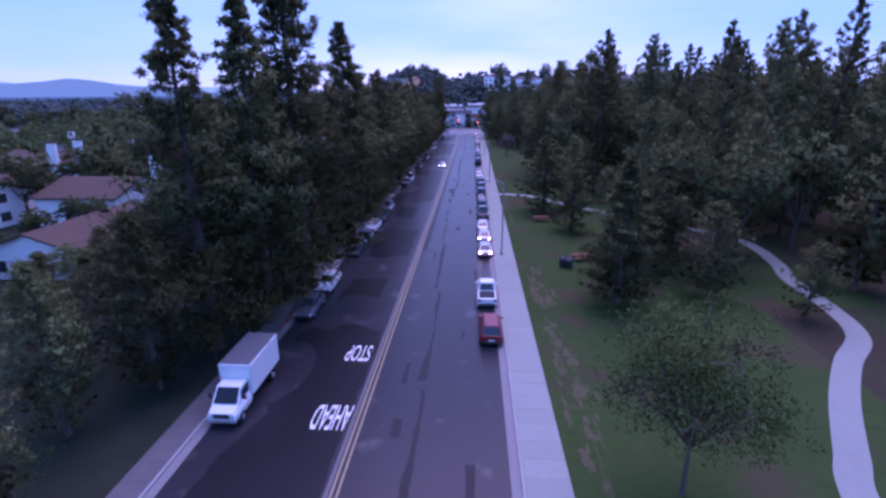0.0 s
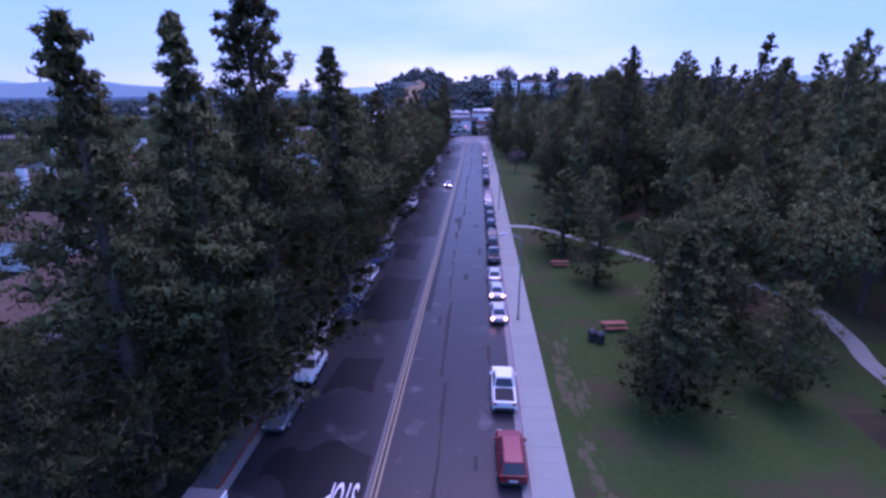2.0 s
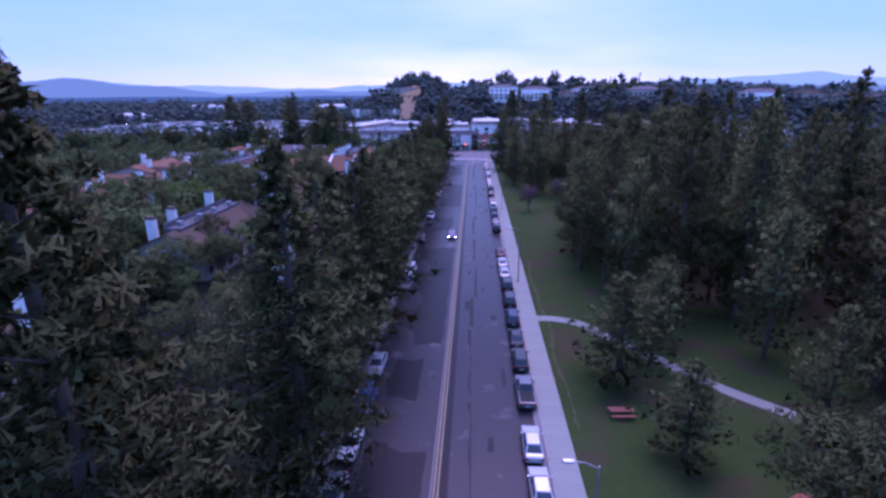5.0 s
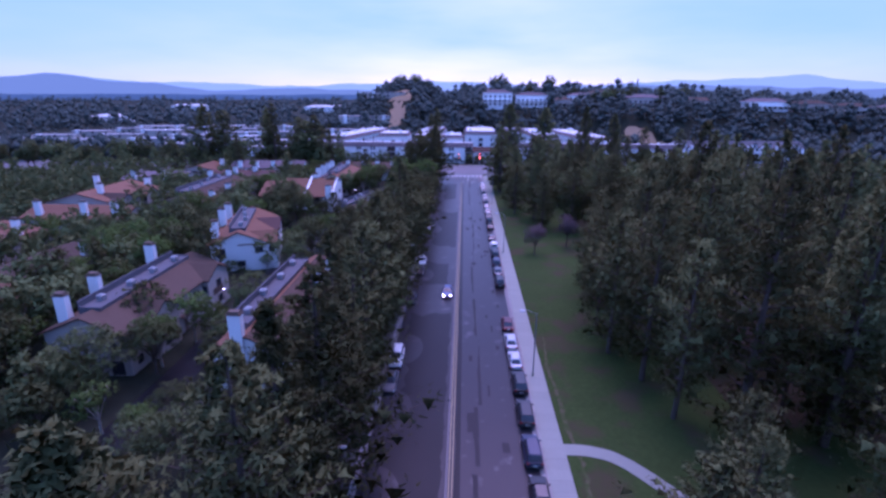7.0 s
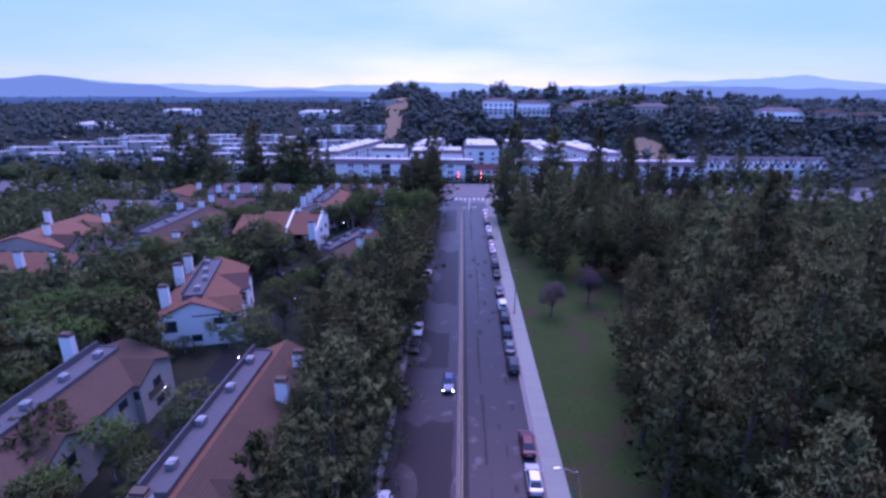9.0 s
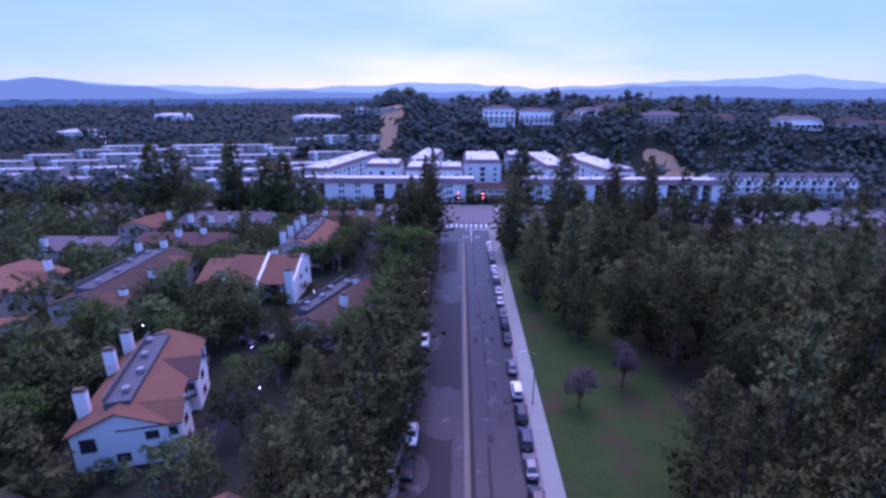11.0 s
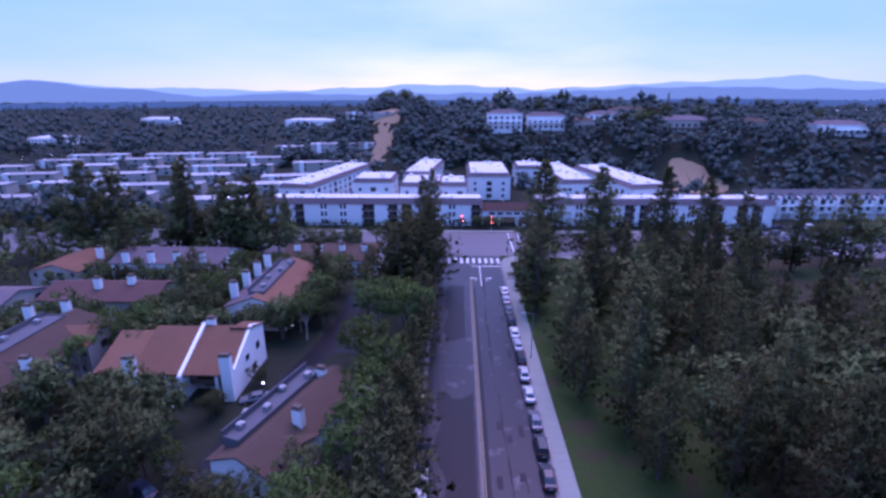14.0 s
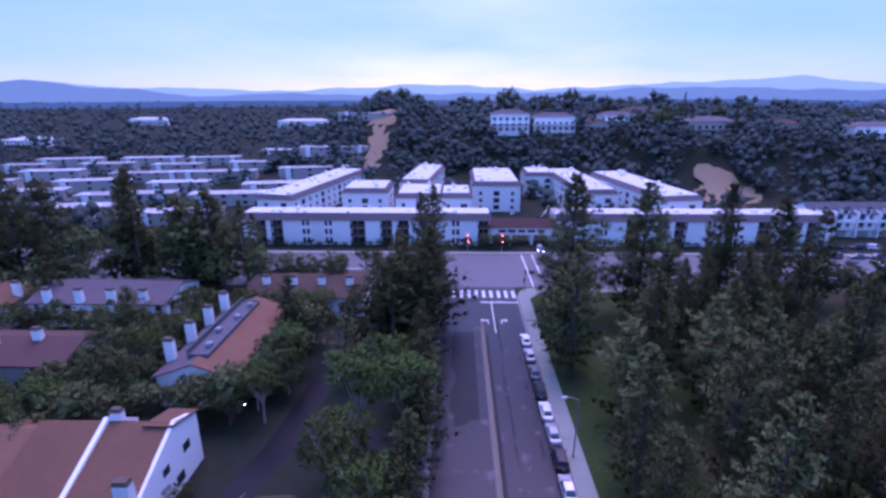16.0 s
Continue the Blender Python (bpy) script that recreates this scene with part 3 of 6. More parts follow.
def tufts_mesh(name, centres, radii, per, size, material, seed, flat=0.7, core=0.45, rise=0.0, hub=None, slim=0.42, soft=0.0, by_radius=False):
    """Leaf clumps: an uneven leafy mass at every given centre, with many small tilted blades standing out of it."""
    g = np.random.RandomState(seed)
    cen, rad = np.array(centres), np.array(radii)
    c = np.repeat(cen, per, axis=0)
    r = np.repeat(rad, per)
    n = len(c)
    off = g.normal(size=(n, 3))
    off /= np.linalg.norm(off, axis=1)[:, None]
    off *= (r * g.uniform(0.35, 1.15, n))[:, None]
    off[:, 2] *= flat
    p = c + off
    a = g.normal(size=(n, 3)) + 0.6 * off + np.array((0, 0, rise))
    a /= np.linalg.norm(a, axis=1)[:, None]
    b = np.cross(a, off + 0.3 * g.normal(size=(n, 3)))
    b /= np.linalg.norm(b, axis=1)[:, None] + 1e-9
    s = (size * g.uniform(0.6, 1.35, n) * (r if by_radius else 1.0))[:, None]
    # every blade turns its face outwards, and its shading follows the mass that it stands in
    out = off / (np.linalg.norm(off, axis=1)[:, None] + 1e-9)
    b *= np.sign((np.cross(b, a) * out).sum(axis=1))[:, None]
    v = np.empty((n, 3, 3))
    v[:, 0], v[:, 1], v[:, 2] = p - a * s * 0.7 - b * s * slim, p - a * s * 0.7 + b * s * slim, p + a * s
    v = v.reshape(-1, 3)
    lie = out * 0.42 + 0.12 * g.normal(size=(n, 3))
    if hub is not None:
        ray = p - np.array(hub)
        lie = lie + ray / (np.linalg.norm(ray, axis=1)[:, None] + 1e-9) * 1.25
    nor = np.repeat(lie, 3, axis=0)
    nv, nl, npoly = 3 * n, 3 * n, n
    idx = np.arange(3 * n)
    starts = np.arange(0, 3 * n, 3)
    if core:
        m = len(cen)
        SV, SF = (OCT_V, OCT_F) if by_radius else (TET_V, TET_F)
        k = SV[None] * (rad * core)[:, None, None] * g.uniform(0.8 if by_radius else 0.55, 1.2 if by_radius else 1.45, (m, len(SV), 1))
        k[:, :, 2] *= flat
        cv = (cen[:, None] + k).reshape(-1, 3)
        cf = (SF[None] + (np.arange(m) * len(SV))[:, None, None] + nv).reshape(-1)
        v = np.concatenate([v, cv])
        clie = k.reshape(-1, 3) / (np.linalg.norm(k.reshape(-1, 3), axis=1)[:, None] + 1e-9) * 0.42
        if hub is not None:
            ray = cv - np.array(hub)
            clie = clie + ray / (np.linalg.norm(ray, axis=1)[:, None] + 1e-9) * 1.25
        nor = np.concatenate([nor, clie])
        idx = np.concatenate([idx, cf])
        starts = np.concatenate([starts, nl + np.arange(0, len(cf), 3)])
        npoly += len(cf) // 3
    me = bpy.data.meshes.new(name)
    me.vertices.add(len(v))
    me.vertices.foreach_set("co", v.reshape(-1))
    me.loops.add(len(idx))
    me.loops.foreach_set("vertex_index", idx.astype(np.int32))
    me.polygons.add(npoly)
    me.polygons.foreach_set("loop_start", starts.astype(np.int32))
    me.polygons.foreach_set("use_smooth", [True] * npoly)
    me.update(calc_edges=True)
    nor /= np.linalg.norm(nor, axis=1)[:, None] + 1e-9
    nor[:, 2] += soft
    nor /= np.linalg.norm(nor, axis=1)[:, None] + 1e-9
    me.normals_split_custom_set_from_vertices(nor.tolist())
    me.materials.append(material)
    return me


def limb(verts, faces, a, b, r0, r1, sides=4):
    a, b = Vector(a), Vector(b)
    q = (b - a).to_track_quat("Z", "Y")
    k = len(verts)
    for p, r in ((a, r0), (b, r1)):
        for i in range(sides):
            t = 2 * math.pi * i / sides
            verts.append(tuple(p + q @ Vector((r * math.cos(t), r * math.sin(t), 0))))
    for i in range(sides):
        j = (i + 1) % sides
        faces.append((k + i, k + j, k + sides + j, k + sides + i))


def trunk_line(g, h, r, sides, lean=0.012):
    pts, x, y = [], 0.0, 0.0
    n = 7
    for i in range(n + 1):
        pts.append((x, y, h * i / n))
        x += g.gauss(0, lean * h / n)
        y += g.gauss(0, lean * h / n)
    return pts


def tree_parts(name, trunk_v, trunk_f, bark, crown_me):
    root = new(name)
    root.empty_display_size = 0.5
    mesh_object("trunk", trunk_v, trunk_f, M[bark], root, smooth=True)
    c = new("crown", crown_me)
    c.parent = root
    return root


def pine(seed, h, radius, base, form, mat="pine", per=13, size=0.5, whorl=0.75, bark="bark", core=0.36, taper=0.72):
    """Conifer: straight tapering trunk, whorls of limbs, a needle clump at every limb's middle and tip.
    form 0: a narrow spire, 1: a broad billowing crown."""
    g = random.Random(seed)
    tv, tf, cen, rad = [], [], [], []
    pts = trunk_line(g, h, 0.3, 8)
    r0 = 0.016 * h
    for i in range(len(pts) - 1):
        limb(tv, tf, pts[i], pts[i + 1], r0 * (1 - 0.93 * i / 7), r0 * (1 - 0.93 * (i + 1) / 7), 7)
    z = base * h
    lobe = [g.uniform(0.8, 1.15) for _ in range(12)]
    while z < h - 0.4:
        u = min(0.999, max(0.0, (z / h - base) / (1 - base)))
        if form == 0:
            env = (0.62 + 0.38 * min(1, u / 0.15)) * (1 - u) ** taper
        else:
            env = (0.55 + 0.45 * min(1, u / 0.25)) * (1 - u ** 1.9) ** 0.85
        i = min(6, int(z / h * 7))
        f = z / h * 7 - i
        cx = pts[i][0] + (pts[i + 1][0] - pts[i][0]) * f
        cy = pts[i][1] + (pts[i + 1][1] - pts[i][1]) * f
        turn = g.uniform(0, 6.28)
        shell = g.uniform(0.68, 1.2)
        for b in range(5):
            if g.random() < (0.2 if form == 0 else 0.12):
                continue
            a = turn + 6.283 * b / 5 + g.uniform(-0.5, 0.5)
            ln = radius * env * shell * lobe[int(a / 6.283 * 12) % 12] * g.uniform(0.75, 1.12) + 0.3 * (1 - u)
            up = g.uniform(0.15, 0.55) * ln + (0.5 * u if form == 0 else 0.2)
            tip = (cx + ln * math.cos(a), cy + ln * math.sin(a), z + up)
            if per > 14 or b % 3 == 0:
                limb(tv, tf, (cx, cy, z), tip, 0.004 * h * (1 - u) + 0.02, 0.015, 3)
            for k in ((0.4, 0.72, 1.0) if ln > 1.6 else (0.6, 1.0)):
                cen.append((cx + (tip[0] - cx) * k + g.gauss(0, .12), cy + (tip[1] - cy) * k + g.gauss(0, .12), z + up * k ** 1.4 + g.uniform(-.1, .3)))
                rad.append((0.44 + 0.15 * ln) * g.uniform(0.65, 1.3) * (1.3 if whorl > 1.2 else 1.0) * (1 - 0.6 * u if form == 0 else 1))
        z += whorl * g.uniform(0.7, 1.3) * (0.75 + 0.25 * env)
    cen.append((pts[-1][0], pts[-1][1], h - 0.3))
    rad.append(0.5)
    return tree_parts("pine_tree", tv, tf, bark, tufts_mesh("crown", cen, rad, per, size, M[mat], seed, 1.0, core, 0.9, (0, 0, 0.42 * h), 0.24))


def broadleaf(seed, h, radius, mat="leaf", per=15, size=0.42, lobes=9, bark="bark", sparse=1.0, name="broadleaf_tree", core=0.4, stout=1.0):
    """Round-headed tree: a forked trunk, limbs into uneven lobes, clumps over each lobe's surface with gaps."""
    g = random.Random(seed)
    tv, tf, cen, rad = [], [], [], []
    fork = h * g.uniform(0.22, 0.34)
    limb(tv, tf, (0, 0, 0), (0.1, 0, fork), 0.022 * h * stout, 0.016 * h * stout, 8)
    for i in range(lobes):
        a = 6.283 * i / lobes * 1.62 + g.uniform(-.4, .4)
        d = radius * g.uniform(0.25, 0.72) * (0.25 if i == 0 else 1)
        zc = h * (g.uniform(0.45, 0.8) if i else 0.82)
        lr = radius * g.uniform(0.34, 0.52)
        c = Vector((d * math.cos(a), d * math.sin(a), min(zc, h - lr * 0.8)))
        mid = Vector((c.x * 0.5, c.y * 0.5, (fork + c.z) / 2 + g.uniform(-.3, .3)))
        limb(tv, tf, (0.1, 0, fork - 0.1), mid, 0.011 * h * stout, 0.007 * h * stout, 5)
        limb(tv, tf, mid, c, 0.007 * h * stout, 0.015, 4)
        for k in range(int(30 * sparse)):
            v = Vector((g.gauss(0, 1), g.gauss(0, 1), g.gauss(0.25, 0.9))).normalized()
            p = c + Vector((v.x * lr, v.y * lr, v.z * lr * 0.8)) * g.uniform(0.65, 1.1)
            if p.z < fork * 0.8:
                continue
            if k % 6 == 0:
                limb(tv, tf, c, p, 0.03, 0.012, 3)
            cen.append(tuple(p))
            rad.append(g.uniform(0.35, 0.75) * radius / 4 * (1.35 if sparse < 0.45 else 1.0))
    return tree_parts(name, tv, tf, bark, tufts_mesh("crown", cen, rad, per, size, M[mat], seed, 0.8, core, 0.3, (0, 0, 0.5 * h), 0.3))


KINDS = {}
LABELS = {
    "spire": ("tall dark green pine with a narrow spire crown", "pine tree", "street pines"),
    "pine": ("large dark green pine with a broad billowing crown", "pine tree", "park pines"),
    "leaf": ("round-headed dull green broadleaf tree", "tree", "broadleaf trees"),
    "fresh": ("light green broadleaf tree with an open crown", "tree", "light green trees"),
    "airy": ("thin young tree with sparse light green leaves", "tree", "light green trees"),
    "mauve": ("small bare twiggy tree with mauve tinge on the lawn", "tree", "mauve trees"),
    "cypress": ("slender dark green cypress", "cypress", "cypresses"),
    "shrub": ("low dark green garden shrub", "shrub", "shrubs"),
}


def plant(kind, x, y, h, turn=None, spread=1.0, fine=False):
    """Sets a tree of that kind and height on the land; copies share a few grown shapes."""
    g = random.Random(int(x * 131 + y * 977 + h * 31))
    # fine needles for the trees beside the start of the walk, broader clumps where a tree stays far off
    level = 0 if abs(x) < 24 and y < 66 or -24 < x < -12 and 66 < y < 94 else 1 if abs(x) < 46 and y < 215 or kind == "spire" and abs(x) < 66 and y < 275 else 2
    if kind not in ("spire", "pine", "leaf"):
        level = 1
    if fine:
        level = 3
    key = (kind, level)
    if key not in KINDS:
        n, q, wh = ((54, 0.21, 0.66), (25, 0.31, 1.02), (14, 0.46, 1.45), (50, 0.23, 0.74))[level]
        if kind == "spire":
            made = [(pine(s, 26, r, b, 0, per=n, size=q, whorl=wh, core=(0.36, 0.44, 0.5, 0.4)[level], taper=1.0 if level == 0 else 0.72), 26) for s, r, b in ((11, 5.0, .08), (12, 4.6, .12), (13, 5.4, .06), (14, 4.8, .10))[:3 if level in (0, 3) else 4]]
        elif kind == "pine":
            made = [(pine(s, 22, r, b, 1, per=n, size=q, whorl=wh * 1.2, core=0.5 if level == 2 else 0.32), 22) for s, r, b in ((21, 5.4, .10), (22, 4.8, .16), (23, 5.8, .08), (24, 5.0, .07), (25, 5.2, .18))[:3 if level == 0 else 5]]
        elif kind == "leaf":
            n, q, sp = ((60, 0.14, 0.8), (24, 0.24, 0.55), (11, 0.44, 0.34))[level]
            made = [(broadleaf(s, 11, 4.6, per=n, size=q, lobes=11, sparse=sp, core=0.5 if level == 2 else 0.34), 11) for s in (31, 32, 33, 34)]
        elif kind == "fresh":
            made = [(broadleaf(s, 10, 3.6, "fresh", per=16, lobes=9, size=0.24, bark="pale_bark", sparse=0.5), 10) for s in (41, 42, 43)]
        elif kind == "airy":
            made = [(broadleaf(s, 11.5, 4.6, "airy", per=22, lobes=19, size=0.12, sparse=1.1, core=0.0, stout=0.5), 11.5) for s in (51,)]
        elif kind == "mauve":
            made = [(broadleaf(s, 7.5, 3.0, "blossom", per=26, lobes=10, size=0.12, sparse=0.9, core=0.0), 7.5) for s in (61, 62)]
        elif kind == "cypress":
            made = [(pine(s, 16, 1.7, .04, 0, per=5, size=0.34, whorl=0.7), 16) for s in (71, 72)]
        else:
            made = [(broadleaf(s, 2.6, 2.0, "shrub", per=5, lobes=6, size=0.2, sparse=0.35, name="shrub"), 2.6) for s in (81, 82, 83)]
        KINDS[key] = [[o, hh, False] for o, hh in made]
        for o, hh in made:
            label, cat, grp = LABELS[kind]
            tagged(o, label, cat, grp)
    entry = g.choice(KINDS[key])
    s = h / entry[1]
    wide = s ** 0.75 * g.uniform(0.9, 1.12) * spread
    m = pose(x, y, 0.08 + land(x, y), 0, 0, g.uniform(0, 360) if turn is None else turn) @ Matrix.Diagonal((wide, wide, s, 1))
    if not entry[2]:
        entry[2] = True
        entry[0].matrix_basis = m
        return entry[0]
    base = entry[0]
    keep = base.matrix_basis.copy()
    base.matrix_basis = Matrix.Identity(4)
    ob = copy_thing(base, Matrix.Identity(4))
    base.matrix_basis = keep
    ob.matrix_basis = m
    return ob


# the street row: the tallest pines close to the kerb
plant("spire", -13.5, 32.8, 26.8, spread=1.3)
plant("spire", -11, 37.8, 27.2, spread=1.3)
for x, y, h in ((-10.4, 46, 33.5), (-10.2, 64.5, 27.8), (-16.5, 57, 21), (-11.5, 76, 24), (-12.5, 84, 23), (-11.5, 91, 23), (-17, 74, 15), (-18, 90, 15)):
    plant("spire", x, y, h, spread=1.45)
for x, y, h in ((-17, 22, 11), (-22, 28, 9.5), (-27, 22, 9.5), (-18.5, 40, 16), (-24, 36, 9), (-15, 15, 9), (-21, 14, 9), (-32, 32, 7.5), (-14.5, 27, 12.5), (-20, 50, 17), (-27, 46, 9), (-24, 66, 10), (-30, 84, 9.5), (-24, 82, 11)):
    plant("pine", x, y, h)
for x, y, h in ((-30, 40, 6.5), (-33, 46, 5), (-29, 57, 10), (-33, 72, 8), (-39, 80, 6.5), (-26, 75, 8), (-36, 26, 8), (-44, 36, 7), (-52, 44, 6), (-60, 52, 7), (-20, 62, 9), (-30, 92, 7), (-64, 62, 8)):
    plant("leaf", x, y, h)
row = random.Random(77)
y = 98.0
while y < 262:
    tall = row.uniform(20, 25) if y < 160 else row.uniform(15, 19) if y < 192 else row.uniform(11.5, 15) if y < 245 else row.uniform(20, 24)
    plant("spire" if row.random() < 0.78 else "pine", -11.4 + row.uniform(-0.8, 0.6), y, tall, spread=1.25 if y < 160 else 1.5)
    if 140 < y < 172 or y > 238:
        plant("pine" if row.random() < 0.3 else "spire", -17.5 + row.uniform(-1.5, 1.5), y + 3, row.uniform(13, 17) if y < 180 else row.uniform(19, 24), spread=1.2)
    y += row.uniform(5.2, 7.0)
# tall trees along the near side of the cross street
for x, y, h in ((-85.3, 277.0, 31.8), (-88.4, 279.0, 28.3)):
    plant("spire", x, y, h, spread=1.1)
for x, y, h in ((-117.0, 278.0, 29.7), (-109.0, 279.0, 28.3), (-73.4, 276.0, 25.3), (-66.5, 277.0, 25.8), (-69.9, 275.0, 24.2)):
    plant("pine", x, y, h, spread=1.25)
plant("spire", -10.8, 263, 30)
plant("spire", -13.5, 270, 27)
for x, y, h in ((-24, 146, 13), (-23, 156, 12), (-25, 166, 10), (-24, 236, 13), (-25, 247, 14), (-22, 258, 17), (-16, 112, 13), (-16, 122, 16), (-18, 133, 18), (-17.5, 140, 18), (-18.6, 127, 13), (-18.2, 117, 11), (-19, 137, 13), (-18.4, 105, 12), (-23, 143, 12), (-18.8, 122, 11), (-18.6, 132, 12), (-18.5, 111, 10)):
    plant("pine", x, y, h)
for x, y, h in ((-17, 196, 14), (-18.5, 208, 13), (-13, 221, 16), (-17, 184, 14), (-19.5, 222, 16), (-15, 203, 14), (-20.5, 213, 12), (-18, 174, 14), (-15, 189, 15), (-16, 231, 13), (-21, 176, 11)):
    plant("fresh", x, y, h)

# park: lawn trees, then the wood behind them
for x, y, h, w in ((20.8, 43.5, 14.5, 1.55), (19, 82, 13, 1.6), (21.5, 70, 10, 1.5), (27.5, 53, 13, 1.5)):
    plant("spire", x, y, h, spread=w)
plant("airy", 17.6, 19.4, 11.5, spread=1.15)
for x, y, h in ((36.6, 40.6, 7.5), (33, 62, 16), (24, 86, 13), (27, 92, 12), (34, 72, 14), (40, 60, 17), (30, 45, 10), (46, 48, 15), (38, 88, 19)):
    plant("pine", x, y, h)
for x, y, h in ((30.5, 58, 15), (36, 54, 14), (43, 74, 15), (48, 62, 15), (26, 57, 12), (50, 34, 12), (58, 40, 14), (25.8, 51, 10.5), (27.5, 61, 11)):
    plant("leaf", x, y, h)
for x, y, h in ((22, 197, 25), (14.6, 240, 24), (78, 272, 23), (17.5, 214, 20), (25, 232, 22), (92, 270, 22), (110, 276, 21), (28, 240, 20), (40, 238, 19), (48, 246, 18), (36, 222, 21)):
    plant("spire", x, y, h, spread=1.4)
for x, y, h, w in ((19.7, 266, 31.5, 1.7), (34, 263, 30.5, 1.65), (50.5, 262, 30.5, 1.2), (62, 263, 28, 1.4)):
    plant("spire", x, y, h, spread=w, fine=True)
for x, y, h in ((17.8, 165, 7.3), (26.5, 171, 8.2), (52, 183, 8)):
    plant("mauve", x, y, h)
for x, y, h in ((-60.5, 152, 12), (-41.5, 186, 7), (-52, 189, 6), (-80, 290, 14), (-86, 283, 13)):
    plant("fresh", x, y, h)
for x, y, h in ((60.8, 114, 34), (32, 101.5, 31), (40.5, 100, 30), (75.5, 121, 31), (95, 126, 31), (52, 108, 28), (110, 120, 30), (70, 104, 27)):
    plant("spire", x, y, h)
wood = random.Random(9)
deep = []
for j in range(34):
    for i in range(20):
        x, y = 27 + i * 8.8 + wood.uniform(-3.5, 3.5), 24 + j * 7.6 + wood.uniform(-3, 3)
        edge = 37 + 5 * noise.noise((y * 0.03, 1, 1)) if 95 < y < 178 else 31
        if y < 60:
            edge = 60
        elif y < 95:
            edge = 46
        if x < edge or y > 268 or (x > 55 and y > 252) or wood.random() < 0.05 or (x > 70 and 215 < y < 268 and wood.random() < 0.45):
            continue
        k = wood.random()
        if y > 228 and x > 60:
            kind, h = "leaf", wood.uniform(8, 12)
        elif k < 0.22:
            kind, h = "pine", wood.uniform(20, 27) if y < 185 else wood.uniform(15, 20)
        elif k < 0.72:
            kind, h = "spire", wood.uniform(25, 32) if y < 150 else wood.uniform(21, 27) if y < 185 else wood.uniform(16, 22)
        else:
            kind, h = "leaf", wood.uniform(14, 19)
        if x < 78 and (y < 225 or x < 60):
            plant(kind, x, y, h)
        else:
            deep.append((kind, x, y, h))
for x, y, h in ((25, 112, 25), (22.5, 119, 22), (23, 128, 21), (25.5, 136, 22), (27, 145, 20), (33, 118, 29), (28, 126, 27), (26, 104, 22), (34, 134, 28), (36, 146, 26), (40, 128, 29), (23, 188, 17), (30, 184, 20), (38, 190, 22), (17, 205, 16), (19, 226, 18), (14.5, 246, 20), (27, 212, 22)):
    plant("pine", x, y, h)

for x, y, h in ((-40.5, 112, 9), (-39.5, 119, 9), (-58, 100, 12), (-62, 112, 13), (-64, 122, 14), (-70, 104, 13), (-66, 138, 13), (-84, 112, 13), (-92, 140, 13), (-70, 170, 12), (-60, 136, 12), (-65, 160, 12), (-63, 176, 11), (-66, 150, 12), (-59, 146, 12), (-57, 191, 5), (-66, 196, 12), (-68, 216, 11), (-40, 226, 10), (-62, 214, 9), (-96, 214, 12), (-72, 180, 12), (-88, 150, 12)):
    plant("fresh" if int(x * 3 + y) % 3 == 0 else "leaf", x, y, h)

for x, y, h in ((-43, 104, 10), (-47.5, 101, 9), (-57.5, 107, 10), (-31, 178, 8), (-27, 176, 9), (-23, 183, 8), (-33.5, 232, 8), (-34, 240, 8.5), (-33.5, 249, 9), (-46, 225.5, 8), (-53, 225, 7.5), (-58, 227, 8.5), (-40, 224.5, 6), (-62, 220, 9), (-37, 182, 3), (-42, 199, 5), (-61, 203, 6), (-68, 228, 9), (-64, 246, 9), (-60, 254, 9), (-46, 97, 7.5), (-53, 95, 8), (-43.5, 76.5, 7), (-51, 79, 6), (-34, 85, 7), (-35, 67, 7), (-25.5, 93, 8), (-47, 104, 7), (-58, 90, 8), (-31, 100, 6)):
    plant("leaf", x, y, h)

# gardens between the houses
garden = random.Random(21)
for j in range(43):
    for i in range(24):
        x, y = -34 - i * 6.1 + garden.uniform(-2.2, 2.2), 18 + j * 6.1 + garden.uniform(-2.2, 2.2)
        if garden.random() < 0.12 + 0.012 * i or on_drive(x, y, 3.8) or y > 278:
            continue
        if any(abs(x - hx) < hw / 2 + 1.6 and -hd / 2 - 2.4 < y - hy < hd / 2 + 1.6 for hx, hy, hw, hd in HOUSE_PLOTS):
            continue
        near = any(abs(x - hx) < hw / 2 + 3 and -hd / 2 - 7 < y - hy < 0 for hx, hy, hw, hd in HOUSE_PLOTS)
        low = any(abs(x - hx) < hw / 2 + 4 and -hd / 2 - 8 < y - hy < hd / 2 for hx, hy, hw, hd in HOUSE_PLOTS[:3])
        k = garden.random()
        h = garden.uniform(2.8, 4.2) if low else garden.uniform(3.5, 5.0) if y < 58 else garden.uniform(4, 6.5) if y < 104 and x > -60 else garden.uniform(6.5, 9.5) if near and y > 214 else garden.uniform(5.5, 8.0) if near else garden.uniform(8, 12.5)
        if x > -72:
            plant("leaf" if k < 0.66 else "fresh" if k < 0.9 else "pine", x, y, h if k < 0.9 else h * 1.35)
        else:
            deep.append(("leaf" if k < 0.8 else "pine", x, y, h))
for x, y, h in ((-91, 284, 30), (-62, 285, 22), (-70, 290, 21), (-56, 278, 20), (-96, 262, 18)):
    plant("spire", x, y, h)
for x, y, h in ((-31, 291, 8), (-24, 287, 6), (-37, 288, 7), (-47, 147.5, 3.5), (-40.5, 150, 4), (-41, 172, 4.5), (-36, 118, 8), (-46, 118, 10), (-40, 110, 9), (-66, 144, 10), (-60, 148, 9), (-52, 184, 5), (-60, 190, 5.5), (-46, 194, 3.5), (-39, 98, 7), (-33, 96, 6)):
    plant("fresh" if h < 8.5 else "leaf", x, y, h)

